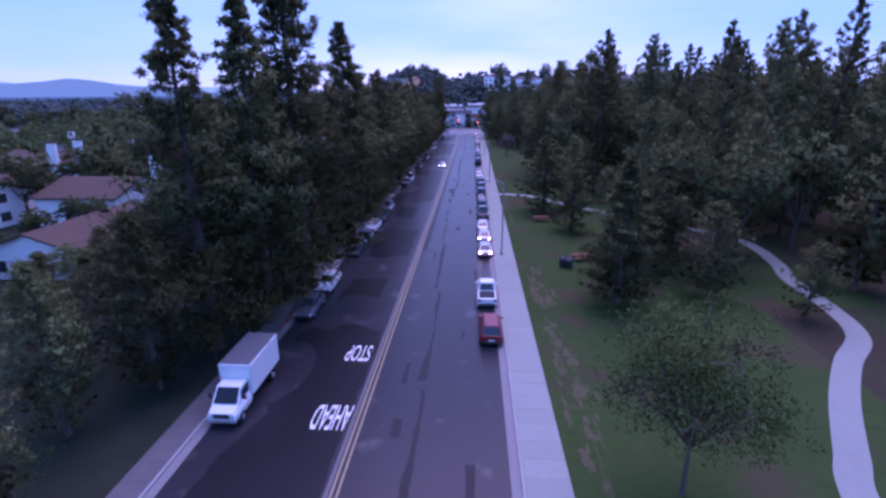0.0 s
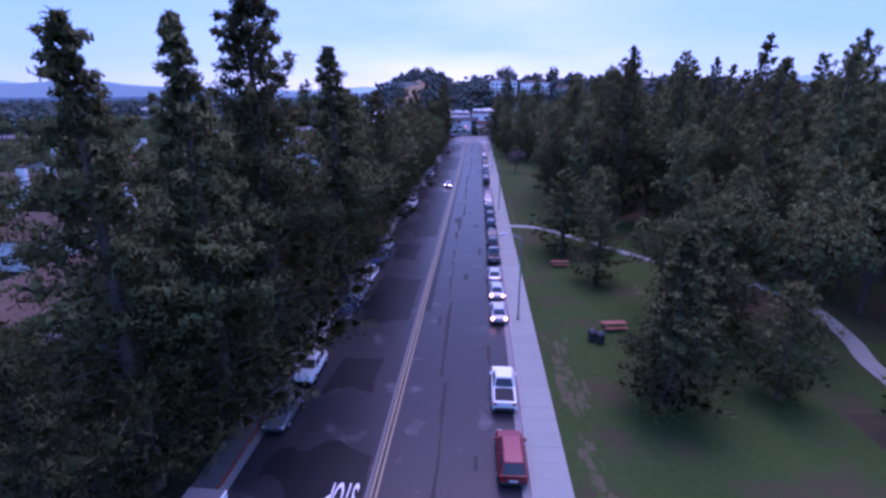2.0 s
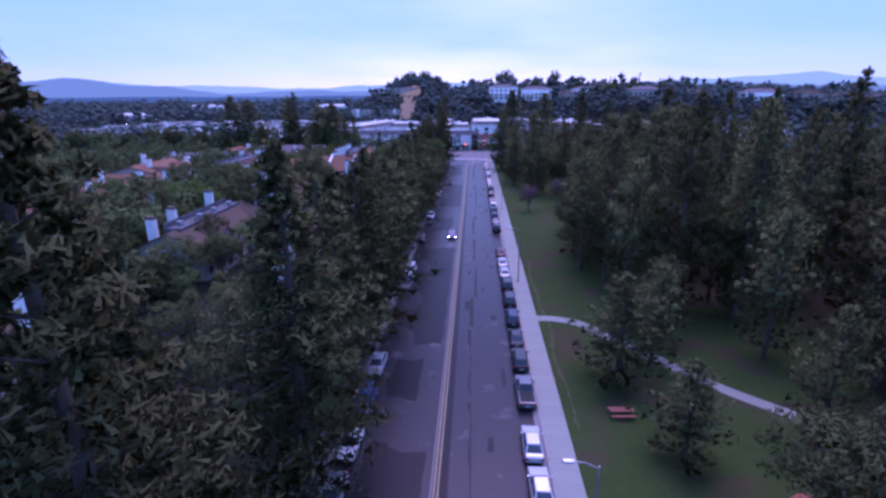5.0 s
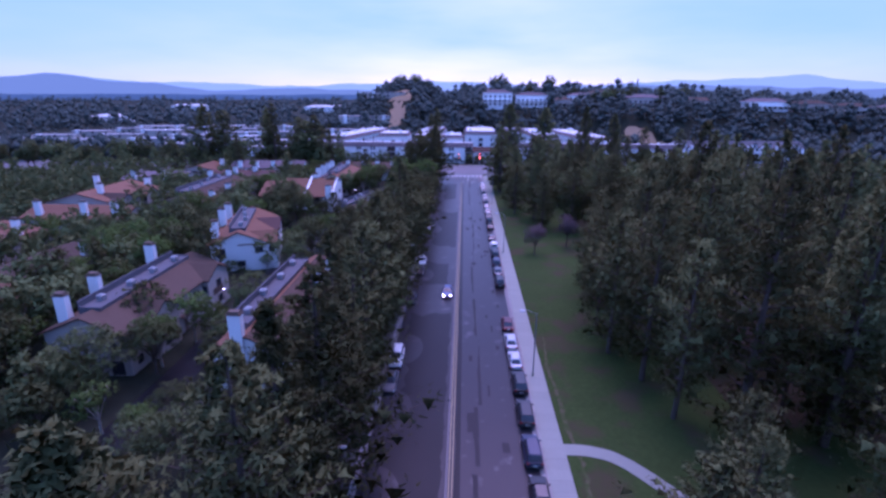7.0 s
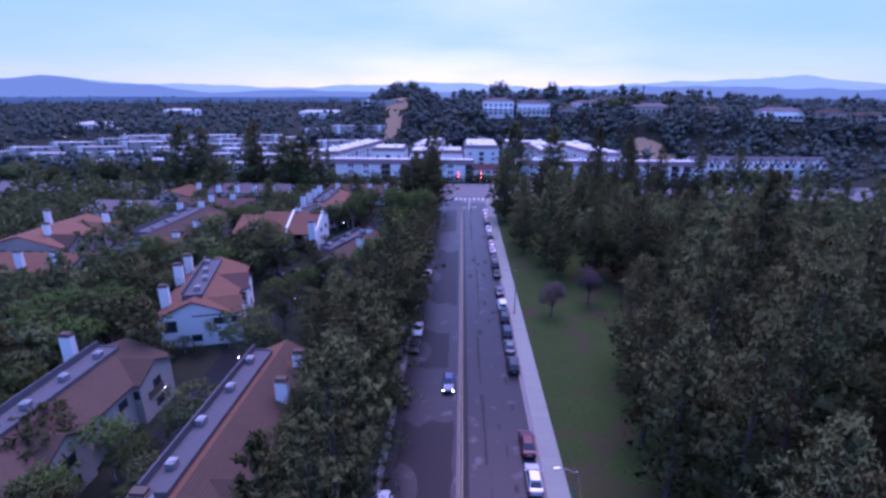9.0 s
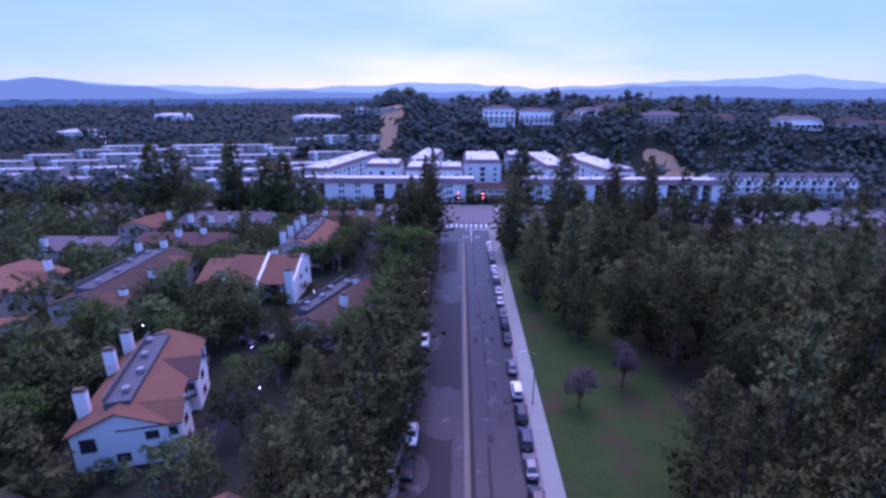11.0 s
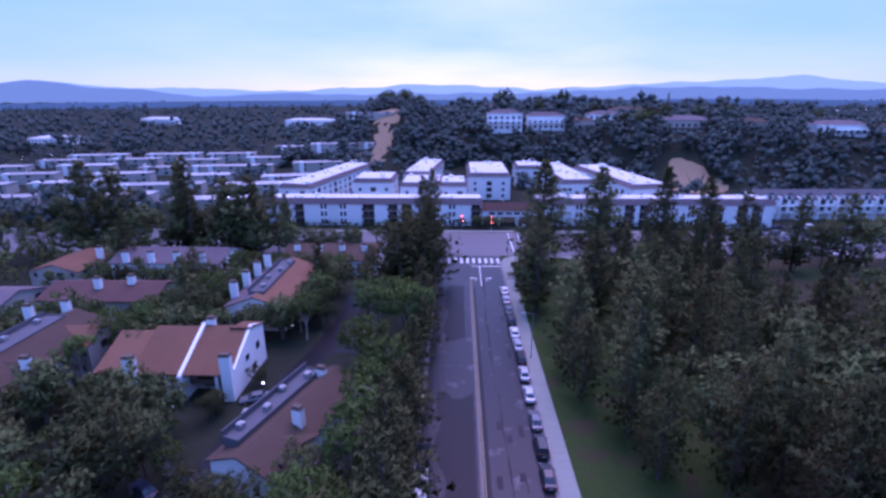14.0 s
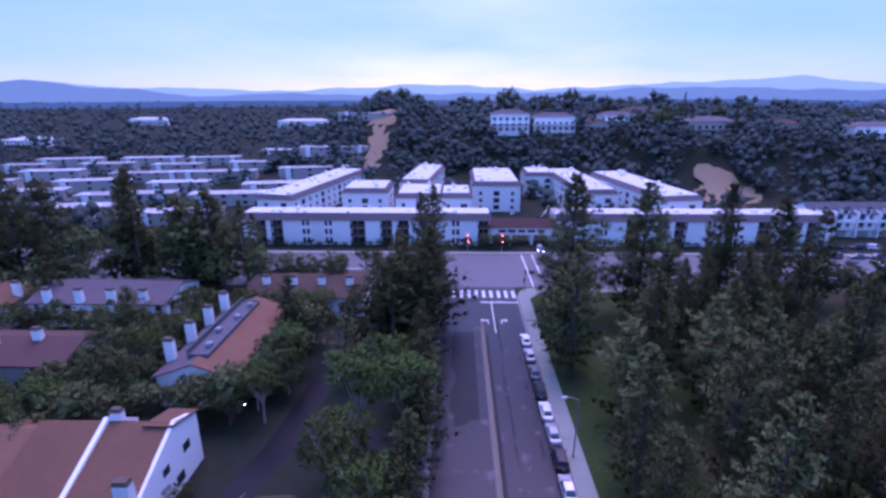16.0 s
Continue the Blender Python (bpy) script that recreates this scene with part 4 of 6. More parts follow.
cross = random.Random(31)
for i in range(34):
    x = -34 - 7.5 * i + cross.uniform(-2, 2)
    plant("leaf" if cross.random() < 0.7 else "pine", x, cross.uniform(274, 280), cross.uniform(9, 13) if x > -60 else cross.uniform(11, 17))
    if cross.random() < 0.5 and x < -80:
        plant("leaf", x + 3, cross.uniform(312.5, 316), cross.uniform(7, 12))
for i in range(20):
    x = 58 + 8.5 * i + cross.uniform(-2, 2)
    if cross.random() < 0.93:
        plant("leaf" if cross.random() < 0.6 else "pine", x, cross.uniform(266, 279), cross.uniform(11, 16))
for x0, y0, x1, y1, n, ha, hb in ((-91, 224, -61, 223, 7, 7, 9.5), (-57.5, 226, -57, 257, 6, 7, 9), (-36.5, 228, -37, 258, 6, 6.5, 9), (-98, 253, -67, 252, 6, 6, 8), (-53, 261, -34, 261, 4, 6, 8), (-68, 198, -66, 204, 3, 4, 5.5), (-90, 164, -80, 164, 3, 7, 9), (-60, 148, -58, 172, 4, 7, 9.5), (-57, 108, -57, 134, 5, 7, 10), (-70, 184, -70, 218, 5, 7, 10)):
    for i in range(n):
        k = i / (n - 1)
        plant("leaf" if i % 3 else "fresh", x0 + (x1 - x0) * k + cross.uniform(-1, 1), y0 + (y1 - y0) * k + cross.uniform(-1, 1), cross.uniform(ha, hb))
deep_c, deep_r = [], []
dg = random.Random(14)
for kind, x, y, h in deep:
    r = {"pine": 4.6, "spire": 3.6, "leaf": 4.8}[kind]
    for k in range(24):
        u = dg.random()
        env = (1 - u) ** 0.65 if kind == "spire" else (1 - u ** 2.4) ** 0.8
        a, q = dg.uniform(0, 6.28), r * env * dg.uniform(0.35, 1.05)
        deep_c.append((x + q * math.cos(a), y + q * math.sin(a), 0.1 + h * (0.14 + 0.85 * u)))
        deep_r.append(dg.uniform(0.9, 1.7) * (0.55 + 0.45 * env))
deep_wood = new("deep_woods", tufts_mesh("deep_woods", deep_c, deep_r, 7, 0.8, M["pine"], 19))
tagged(deep_wood, "dense dark green trees deep in the park and gardens", "woods", kind="stuff")


# grown shapes that found no place
def drop_unplaced():
    for shapes in KINDS.values():
        for ob, _, used in shapes:
            if not used:
                for child in list(ob.children):
                    bpy.data.objects.remove(child)
                bpy.data.objects.remove(ob)


# ---- houses ----
def window_unit(parent, m, w, h, name="window"):
    """A framed window: m places its middle, with +y pointing out of the wall."""
    win = boxed(name, (-w / 2 - .08, -0.05, -h / 2 - .08, w / 2 + .08, 0.04, h / 2 + .08), M["frame"], parent)
    win.matrix_basis = m
    part("pane", box(bmesh.new(), -w / 2, 0.0, -h / 2, w / 2, 0.055, h / 2), M["glass"], win)
    return win


def facing(x, y, z, side):
    turn = {"s": 180, "n": 0, "e": -90, "w": 90}[side]
    return pose(x, y, z, 0, 0, turn)


def gable(name, w, d, eave, ridge, over, material, parent, axis="y", thick=0.22):
    """A pitched roof of two thick slopes that meet at the ridge; axis is the ridge's direction."""
    v, f = [], []
    half, ln = ((w if axis == "y" else d) / 2 + over), ((d if axis == "y" else w) / 2 + over)
    drop = (ridge - eave) * over / (half - over)
    prof = [(-half, eave - drop), (0, ridge), (half, eave - drop), (half, eave - drop - thick), (0, ridge - thick), (-half, eave - drop - thick)]
    for e in (-ln, ln):
        v += [(p, e, z) if axis == "y" else (e, p, z) for p, z in prof]
    f = [(0, 1, 7, 6), (1, 2, 8, 7), (2, 3, 9, 8), (3, 4, 10, 9), (4, 5, 11, 10), (5, 0, 6, 11), (0, 5, 4, 1), (1, 4, 3, 2), (6, 7, 10, 11), (7, 8, 9, 10)]
    bm = bmesh.new()
    bv = [bm.verts.new(c) for c in v]
    for q in f:
        bm.faces.new([bv[i] for i in q])
    bmesh.ops.recalc_face_normals(bm, faces=bm.faces)
    return part(name, bm, material, parent)


def wall_body(w, d, eave, ridge, axis, material, parent):
    """Four walls with their gable ends, under the roof."""
    hw, hd = w / 2, d / 2
    bm = bmesh.new()
    low = [bm.verts.new(c) for c in ((-hw, -hd, -0.3), (hw, -hd, -0.3), (hw, hd, -0.3), (-hw, hd, -0.3))]
    top = [bm.verts.new(c) for c in ((-hw, -hd, eave), (hw, -hd, eave), (hw, hd, eave), (-hw, hd, eave))]
    rz = ridge - 0.2
    if axis == "y":
        r = [bm.verts.new((0, -hd, rz)), bm.verts.new((0, hd, rz))]
        fs = [(low[0], low[1], top[1], r[0], top[0]), (low[2], low[3], top[3], r[1], top[2]), (low[1], low[2], top[2], top[1]), (low[3], low[0], top[0], top[3])]
        fs += [(top[0], r[0], r[1], top[3]), (top[1], top[2], r[1], r[0])]
    else:
        r = [bm.verts.new((-hw, 0, rz)), bm.verts.new((hw, 0, rz))]
        fs = [(low[1], low[2], top[2], r[1], top[1]), (low[3], low[0], top[0], r[0], top[3]), (low[0], low[1], top[1], top[0]), (low[2], low[3], top[3], top[2])]
        fs += [(top[0], top[1], r[1], r[0]), (top[3], r[0], r[1], top[2])]
    for q in fs:
        bm.faces.new(q)
    bmesh.ops.recalc_face_normals(bm, faces=bm.faces)
    return part("wall", bm, material, parent)


def chimney(parent, x, y, z0, z1, w=1.55, d=1.0, mat="stucco"):
    bm = box(bmesh.new(), x - w / 2, y - d / 2, z0, x + w / 2, y + d / 2, z1, bevel=0.04)
    c = part("chimney", bm, M[mat], parent)
    cap = box(bmesh.new(), x - w / 2 - .08, y - d / 2 - .08, z1, x + w / 2 + .08, y + d / 2 + .08, z1 + 0.12)
    box(cap, x - w / 2 + .12, y - d / 2 + .1, z1 + .12, x + w / 2 - .12, y + d / 2 - .1, z1 + .45)
    part("chimney_cap", cap, M["wood"], c, "dark metal chimney cap")


def townhouse(cx, cy, w, d, eave, ridge, axis, roof, label, chimneys=(), wall="stucco", units=2, turn=0.0, well=None, party=False, balcony=True, wings=(), slope=None):
    """A block of attached two-storey stucco houses under a tiled roof, with chimneys, windows, doors and balconies."""
    g = random.Random(int(cx * 7 + cy * 13))
    h = holder("townhouse", label, "house", "townhouses", pose(cx, cy, 0.12, 0, 0, turn))
    wall_body(w, d, eave, ridge, axis, M[wall], h)
    gable("roof", w, d, eave + 0.12, ridge, 0.45, M[roof], h, axis)
    if slope:
        # the western slope carries tiles of another colour
        rise = (ridge - eave - 0.12) / (w / 2)
        bm = bmesh.new()
        vs = [bm.verts.new((x, y, ridge + rise * x + dz)) for dz in (0.03, -0.05) for x, y in ((-w / 2 - .5, -d / 2 - .5), (-.02, -d / 2 - .5), (-.02, d / 2 + .5), (-w / 2 - .5, d / 2 + .5))]
        bm.faces.new(vs[:4])
        bm.faces.new(vs[4:][::-1])
        for i in range(4):
            bm.faces.new((vs[i], vs[4 + i], vs[4 + (i + 1) % 4], vs[(i + 1) % 4]))
        bmesh.ops.recalc_face_normals(bm, faces=bm.faces)
        part("roof_slope", bm, M[slope], h)
    if party:
        for i in range(1, units):
            k = -0.5 + i / units
            if axis == "x":
                x = k * w
                bm = bmesh.new()
                vs = [bm.verts.new((x + s, y, z)) for s in (-.18, .18) for y, z in ((-d / 2 - .6, 0), (-d / 2 - .6, eave + .3), (0, ridge + .45), (d / 2 + .3, eave + .3), (d / 2 + .3, 0))]
            else:
                y0 = k * d
                bm = bmesh.new()
                vs = [bm.verts.new((x, y0 + s, z)) for s in (-.18, .18) for x, z in ((-w / 2 - .4, 0), (-w / 2 - .4, eave + .3), (0, ridge + .45), (w / 2 + .4, eave + .3), (w / 2 + .4, 0))]
            bm.faces.new(vs[:5])
            bm.faces.new(vs[5:][::-1])
            for i2 in range(5):
                j2 = (i2 + 1) % 5
                bm.faces.new((vs[i2], vs[j2], vs[5 + j2], vs[5 + i2]))
            bmesh.ops.recalc_face_normals(bm, faces=bm.faces)
            part("party_wall", bm, M[wall], h)
    # cross gables that stand out of the long side towards the street
    for y0, wd, out, mat in wings:
        low = ridge - 0.7
        x0, x1 = 0.0, w / 2 + out
        bm = bmesh.new()
        a = [bm.verts.new((x, y, z)) for x in (x0, x1) for y, z in ((y0 - wd / 2, -.3), (y0 + wd / 2, -.3), (y0 + wd / 2, eave - .1), (y0, low - .2), (y0 - wd / 2, eave - .1))]
        bm.faces.new(a[:5])
        bm.faces.new(a[5:])
        for i in range(5):
            bm.faces.new((a[i], a[(i + 1) % 5], a[5 + (i + 1) % 5], a[5 + i]))
        bmesh.ops.recalc_face_normals(bm, faces=bm.faces)
        wing = part("wing", bm, M[wall], h, "gabled wing with plain stucco walls")
        r = gable("wing_roof", x1 - x0, wd, eave + .02, low, 0.35, M[mat], wing, "x")
        r.location = ((x0 + x1) / 2, y0, 0)
        for z in (1.55, 4.4):
            window_unit(h, facing(x1, y0, z, "e"), 1.6, 1.3)
        window_unit(h, facing((w / 2 + x1) / 2 - .2, y0 - wd / 2, 4.4, "s"), min(1.0, out), 1.2)
    if well is not None:
        # flat service deck sunk into the ridge, with air-conditioning boxes
        ww, dd = (w * 0.26, d * 0.82) if axis == "y" else (w * 0.82, d * 0.26)
        bm = box(bmesh.new(), well - ww / 2, -dd / 2, ridge - 1.2, well + ww / 2, dd / 2, ridge + 0.06)
        deck = part("roof_deck", bm, M["deck"], h, "grey flat service deck on the roof")
        rim = bmesh.new()
        for s in (-1, 1):
            box(rim, well + s * ww / 2 - .1, -dd / 2, ridge - 1.2, well + s * ww / 2 + .1, dd / 2, ridge + (0.15 if s > 0 else 1.0))
            box(rim, well - ww / 2, s * dd / 2 - .1, ridge - 1.2, well + ww / 2, s * dd / 2 + .1, ridge + 0.25)
        part("parapet", rim, M["deck"], h)
        for i in range(4):
            x, y = well + g.uniform(-ww / 2 + .6, ww / 2 - .6), -dd / 2 + dd * (i + .5) / 4
            bm = box(bmesh.new(), x - .45, y - .5, ridge + .06, x + .45, y + .5, ridge + .85, bevel=0.05)
            rod(bm, (x, y, ridge + .85), (x, y, ridge + .95), .3, .3, 10)
            part("air_conditioner", bm, M["steel"], h, "grey rooftop air-conditioning unit")
    for x, y, z1 in chimneys:
        chimney(h, x, y, 0.0 if max(abs(x) / (w / 2), abs(y) / (d / 2)) > 0.93 else eave, z1)
    nw = max(2, int(w / 3.2))
    nd = max(2, int(d / 3.6))
    for side, n, ln, off in (("s", nw, w, -d / 2), ("e", nd, d, w / 2)):
        for i in range(n):
            p = (i + 0.5) / n * ln - ln / 2
            for z in (1.55, 4.45) if eave > 5 else (1.55,):
                if g.random() < 0.22:
                    continue
                ww, hh = g.choice(((1.1, 1.2), (1.6, 1.2), (0.8, 1.2), (1.8, 2.0)))
                if hh > 1.9:
                    z -= 0.4
                if any(abs((x if side in "sn" else y) - p) < 1.5 and abs((y if side in "sn" else x) - off) < 1.2 for x, y, z1 in chimneys):
                    continue
                window_unit(h, facing(p, off, z, side) if side in "sn" else facing(off, p, z, side), ww, hh)
    if balcony:
        n = max(1, units)
        for i in range(n):
            p = (i + 0.5) / n * (w if axis == "x" else d) - (w if axis == "x" else d) / 2
            bm = bmesh.new()
            if axis == "x":
                box(bm, p - 1.7, -d / 2 - 1.2, 2.75, p + 1.7, -d / 2, 2.95)
                for s in (-1.65, 1.65):
                    box(bm, p + s - .06, -d / 2 - 1.2, 2.95, p + s + .06, -d / 2, 3.85)
                box(bm, p - 1.7, -d / 2 - 1.22, 2.95, p + 1.7, -d / 2 - 1.12, 3.9)
            else:
                box(bm, w / 2, p - 1.6, 2.75, w / 2 + 1.1, p + 1.6, 2.95)
                box(bm, w / 2 + 1.02, p - 1.6, 2.95, w / 2 + 1.1, p + 1.6, 3.85)
            part("balcony", bm, M["wood"], h, "dark timber balcony")
            bm = bmesh.new()
            if axis == "x":
                box(bm, p - .5, -d / 2 - .06, 0, p + .5, -d / 2 + .02, 2.1)
            else:
                box(bm, w / 2 - .02, p - .5, 0, w / 2 + .06, p + .5, 2.1)
            part("door", bm, M["wood"], h)
    return h


HP = HOUSE_PLOTS


def prism(name, x0, x1, prof, material, parent, label=""):
    """A solid with the given (y, z) outline, drawn out from x0 to x1."""
    bm = bmesh.new()
    n = len(prof)
    v = [bm.verts.new((x, y, z)) for x in (x0, x1) for y, z in prof]
    bm.faces.new(v[:n])
    bm.faces.new(v[n:][::-1])
    for i in range(n):
        j = (i + 1) % n
        bm.faces.new((v[i], v[n + i], v[n + j], v[j]))
    bmesh.ops.recalc_face_normals(bm, faces=bm.faces)
    return part(name, bm, material, parent, label)


def stepped_townhouse(cx, cy, w, d):
    """White townhouses in three steps: long tiled slopes over deep shaded porches, a tall dividing wall, broad chimneys."""
    h = holder("townhouse", "white stucco townhouses with stepped orange tile roofs and broad chimneys", "house", "townhouses", pose(cx, cy, 0.12))
    for x0, x1, eave, ridge, front in ((-12, -5.2, 4.5, 8.0, -6.6), (-5.2, 3.0, 4.8, 9.0, -7.2), (3.6, 11.4, 4.9, 9.2, -7.4)):
        prism("wall", x0 + .1, x1 - .05, ((-3.8, -.3), (6.2, -.3), (6.2, 5.9), (2.2, ridge - .3), (-3.8, eave + .9)), M["stucco"], h)
        prism("roof", x0 - .15, x1 + .05, ((front, eave), (2.2, ridge), (6.8, 5.7), (6.8, 5.45), (2.2, ridge - .25), (front, eave - .25)), M["tile_orange"], h)
        mid = (x0 + x1) / 2
        for z in (1.3, 3.6):
            window_unit(h, facing(mid - 1.5, -3.8, z, "s"), 1.8, 1.7)
            window_unit(h, facing(mid + 1.6, -3.8, z, "s"), 1.0, 1.2)
        bal = box(bmesh.new(), x0 + .5, front + 1.2, 2.3, x1 - .5, -3.8, 2.5)
        box(bal, x0 + .5, front + 1.2, 2.5, x1 - .5, front + 1.32, 3.4)
        part("balcony", bal, M["wood"], h, "dark timber balcony under the eaves")
        part("pillar", box(bmesh.new(), mid + 1.1, front + .6, -.2, mid + 1.6, front + 1.2, eave), M["stucco"], h)
        part("door", box(bmesh.new(), mid - .5, -3.88, 0, mid + .45, -3.78, 2.1), M["wood"], h)
    prism("party_wall", 3.0, 3.6, ((-8.6, -.3), (-7.9, 4.9), (2.2, 9.75), (6.9, 6.2), (6.9, -.3)), M["stucco"], h, "tall white dividing wall that follows the roof slope")
    prism("end_wall", 11.4, 11.9, ((-6.4, -.3), (-6.4, 5.2), (2.2, 9.4), (6.6, 7.6), (6.6, -.3)), M["stucco"], h)
    prism("upper_roof", 8.2, 12.1, ((1.2, 9.25), (6.9, 7.7), (6.9, 7.5), (1.2, 9.05)), M["tile_orange"], h)
    window_unit(h, facing(11.9, -1.2, 4.7, "e"), 1.2, 1.0)
    window_unit(h, facing(11.9, 3.4, 4.7, "e"), 1.4, 1.2)
    window_unit(h, facing(11.9, 1.2, 1.6, "e"), 1.6, 1.3)
    chimney(h, -5.2, -6.9, -.2, 7.6, 1.9, 1.1)
    chimney(h, 11.0, -7.0, -.2, 8.3, 1.8, 1.1)
    chimney(h, 4.4, 2.6, 7.5, 10.3, 1.4, 0.9)
    return h


stepped_townhouse(*HP[0])
townhouse(*HP[1], 6, 8.6, "y", "tile_orange", "white townhouses with orange roofs round a flat deck", ((-5.2, -8, 10), (-5.5, 3, 10.2), (-5.2, 9.4, 10)), units=3, turn=16, well=-0.4, wings=((2.5, 7, 1.4, "tile_red"), (-9.2, 5, 1.6, "tile_orange")), slope="tile_orange")
townhouse(*HP[2], 6.2, 8.6, "y", "tile_brown", "cream townhouses with brown tile roof and broad flat deck", ((-4.6, 9.2, 11.2), (-4.8, -4, 10.6), (-4.2, -11, 10.4)), wall="cream", units=3, well=-0.6, wings=((9.5, 7, 1.0, "tile_brown"), (-6, 6, 0.8, "tile_brown")))
townhouse(*HP[3], 5.8, 8.2, "y", "tile_brown", "stucco townhouses under long brown tile roof beside trees", ((-1.0, -15.6, 11.0), (3.6, 4, 9.2), (3.4, 11, 9.0)), units=4, well=-2.2, wings=((11.2, 6.4, 0.8, "tile_orange"), (-10, 6, 0.8, "tile_brown")), slope="tile_orange")
townhouse(*HP[4], 6, 8.6, "y", "tile_brown", "cream townhouses with brown and tan tile roofs", ((-7, 14, 10.4), (-2, 17, 10.2), (7, -3, 9.2), (7.5, -14, 9)), wall="cream", units=4, well=-1.5, wings=((-14, 7, 1.5, "tile_orange"), (-2, 7, 1.0, "tile_brown"), (11, 8, 1.4, "tile_orange")))
townhouse(*HP[5], 6, 8.8, "y", "tile_orange", "pale townhouses with orange tile roof and tall chimneys", ((3.6, -7, 10.6), (-7, 6, 10.8), (8, 8, 10)), wall="cream", units=2, wings=((-7, 7, 1.3, "tile_brown"), (5, 6, 1.0, "tile_orange")))
townhouse(*HP[6], 5.6, 7.8, "x", "tile_orange", "low townhouses with tan tile roof and white chimneys", ((-9, -5, 9.6), (3, -5, 9.6), (11, -5, 9.8)), wall="cream", units=3)
townhouse(*HP[7], 5.6, 8.0, "y", "tile_orange", "townhouse row with mauve and orange roof slopes, white chimneys", tuple((-6.1, -8.4 + 6.6 * i, 9.4) for i in range(4)), units=4, well=-0.3, slope="tile_mauve")
townhouse(*HP[8], 5.6, 8.0, "x", "tile_mauve", "townhouse row with mauve-grey roofs and white chimneys", tuple((-10.5 + 7 * i, -6.8, 8.6) for i in range(4)), units=4)
townhouse(*HP[9], 5.4, 7.6, "x", "tile_red", "dark red roofed townhouses among garden trees", ((-1.4, -2.2, 9.2), (5.4, -.6, 9.2)), wall="cream", units=3)
townhouse(*HP[10], 4.4, 6.4, "y", "tile_brown", "low townhouse with brown tile roof and sunken grey deck", ((2.6, -2.2, 7.9), (-1.0, 8.6, 7.2)), units=2, turn=-19, well=-2.9, balcony=False, wings=((-5.6, 7, 0.6, "tile_brown"),))
townhouse(*HP[11], 4.6, 6.6, "x", "tile_brown", "low row with dark brown roofs and white chimneys", tuple((-10 + 6.5 * i, -3.5, 7.6) for i in range(4)), units=4)
townhouse(*HP[12], 4.6, 6.8, "x", "tile_brown", "white house with faded brown roof behind the street pines", ((5.0, 6.2, 9.6),), units=2, balcony=False)
townhouse(*HP[13], 3.4, 5.4, "y", "tile_brown", "low house with faded brown tile roof and white gable", (), units=1, balcony=False)
townhouse(*HP[14], 5.8, 8.2, "x", "tile_brown", "cream townhouses with brown roof and broad pale chimneys", ((3.6, -7.2, 10.2), (9.4, -7.2, 10.8)), units=2)
townhouse(*HP[15], 5.8, 8.0, "y", "tile_brown", "cream townhouses with brown tile roof in gardens", ((6.5, 8, 9.6), (-6.5, -6, 9.8)), wall="cream", units=2, wings=((-6, 7, 1.2, "tile_orange"), (7, 6, 1.0, "tile_brown")))
townhouse(*HP[16], 5.8, 8.0, "y", "tile_orange", "pale townhouses with orange tile roof in gardens", ((7.5, 8, 9.6), (-7, -6, 9.8)), wall="cream", units=2)
townhouse(*HP[17], 5.6, 7.8, "x", "tile_mauve", "pale townhouses with mauve roof in gardens", ((-6, -6.8, 9.2), (5, -6.8, 9.2)), wall="cream", units=3)
townhouse(*HP[18], 5.6, 7.8, "y", "tile_brown", "pale townhouses with brown roof near the street pines", ((7.6, -6, 9.4), (-7, 5, 9.6)), units=2, wings=((3, 7, 1.2, "tile_brown"),))
townhouse(*HP[19], 5.6, 7.8, "y", "tile_brown", "cream townhouses with brown roof near the gardens", ((8.6, -6, 9.4), (-7, 5, 9.6)), wall="cream", units=2)
townhouse(*HP[20], 5.4, 7.4, "y", "tile_orange", "cream house with orange tile gable among garden trees", ((5.6, 3, 8.8),), wall="cream", units=1, balcony=False)


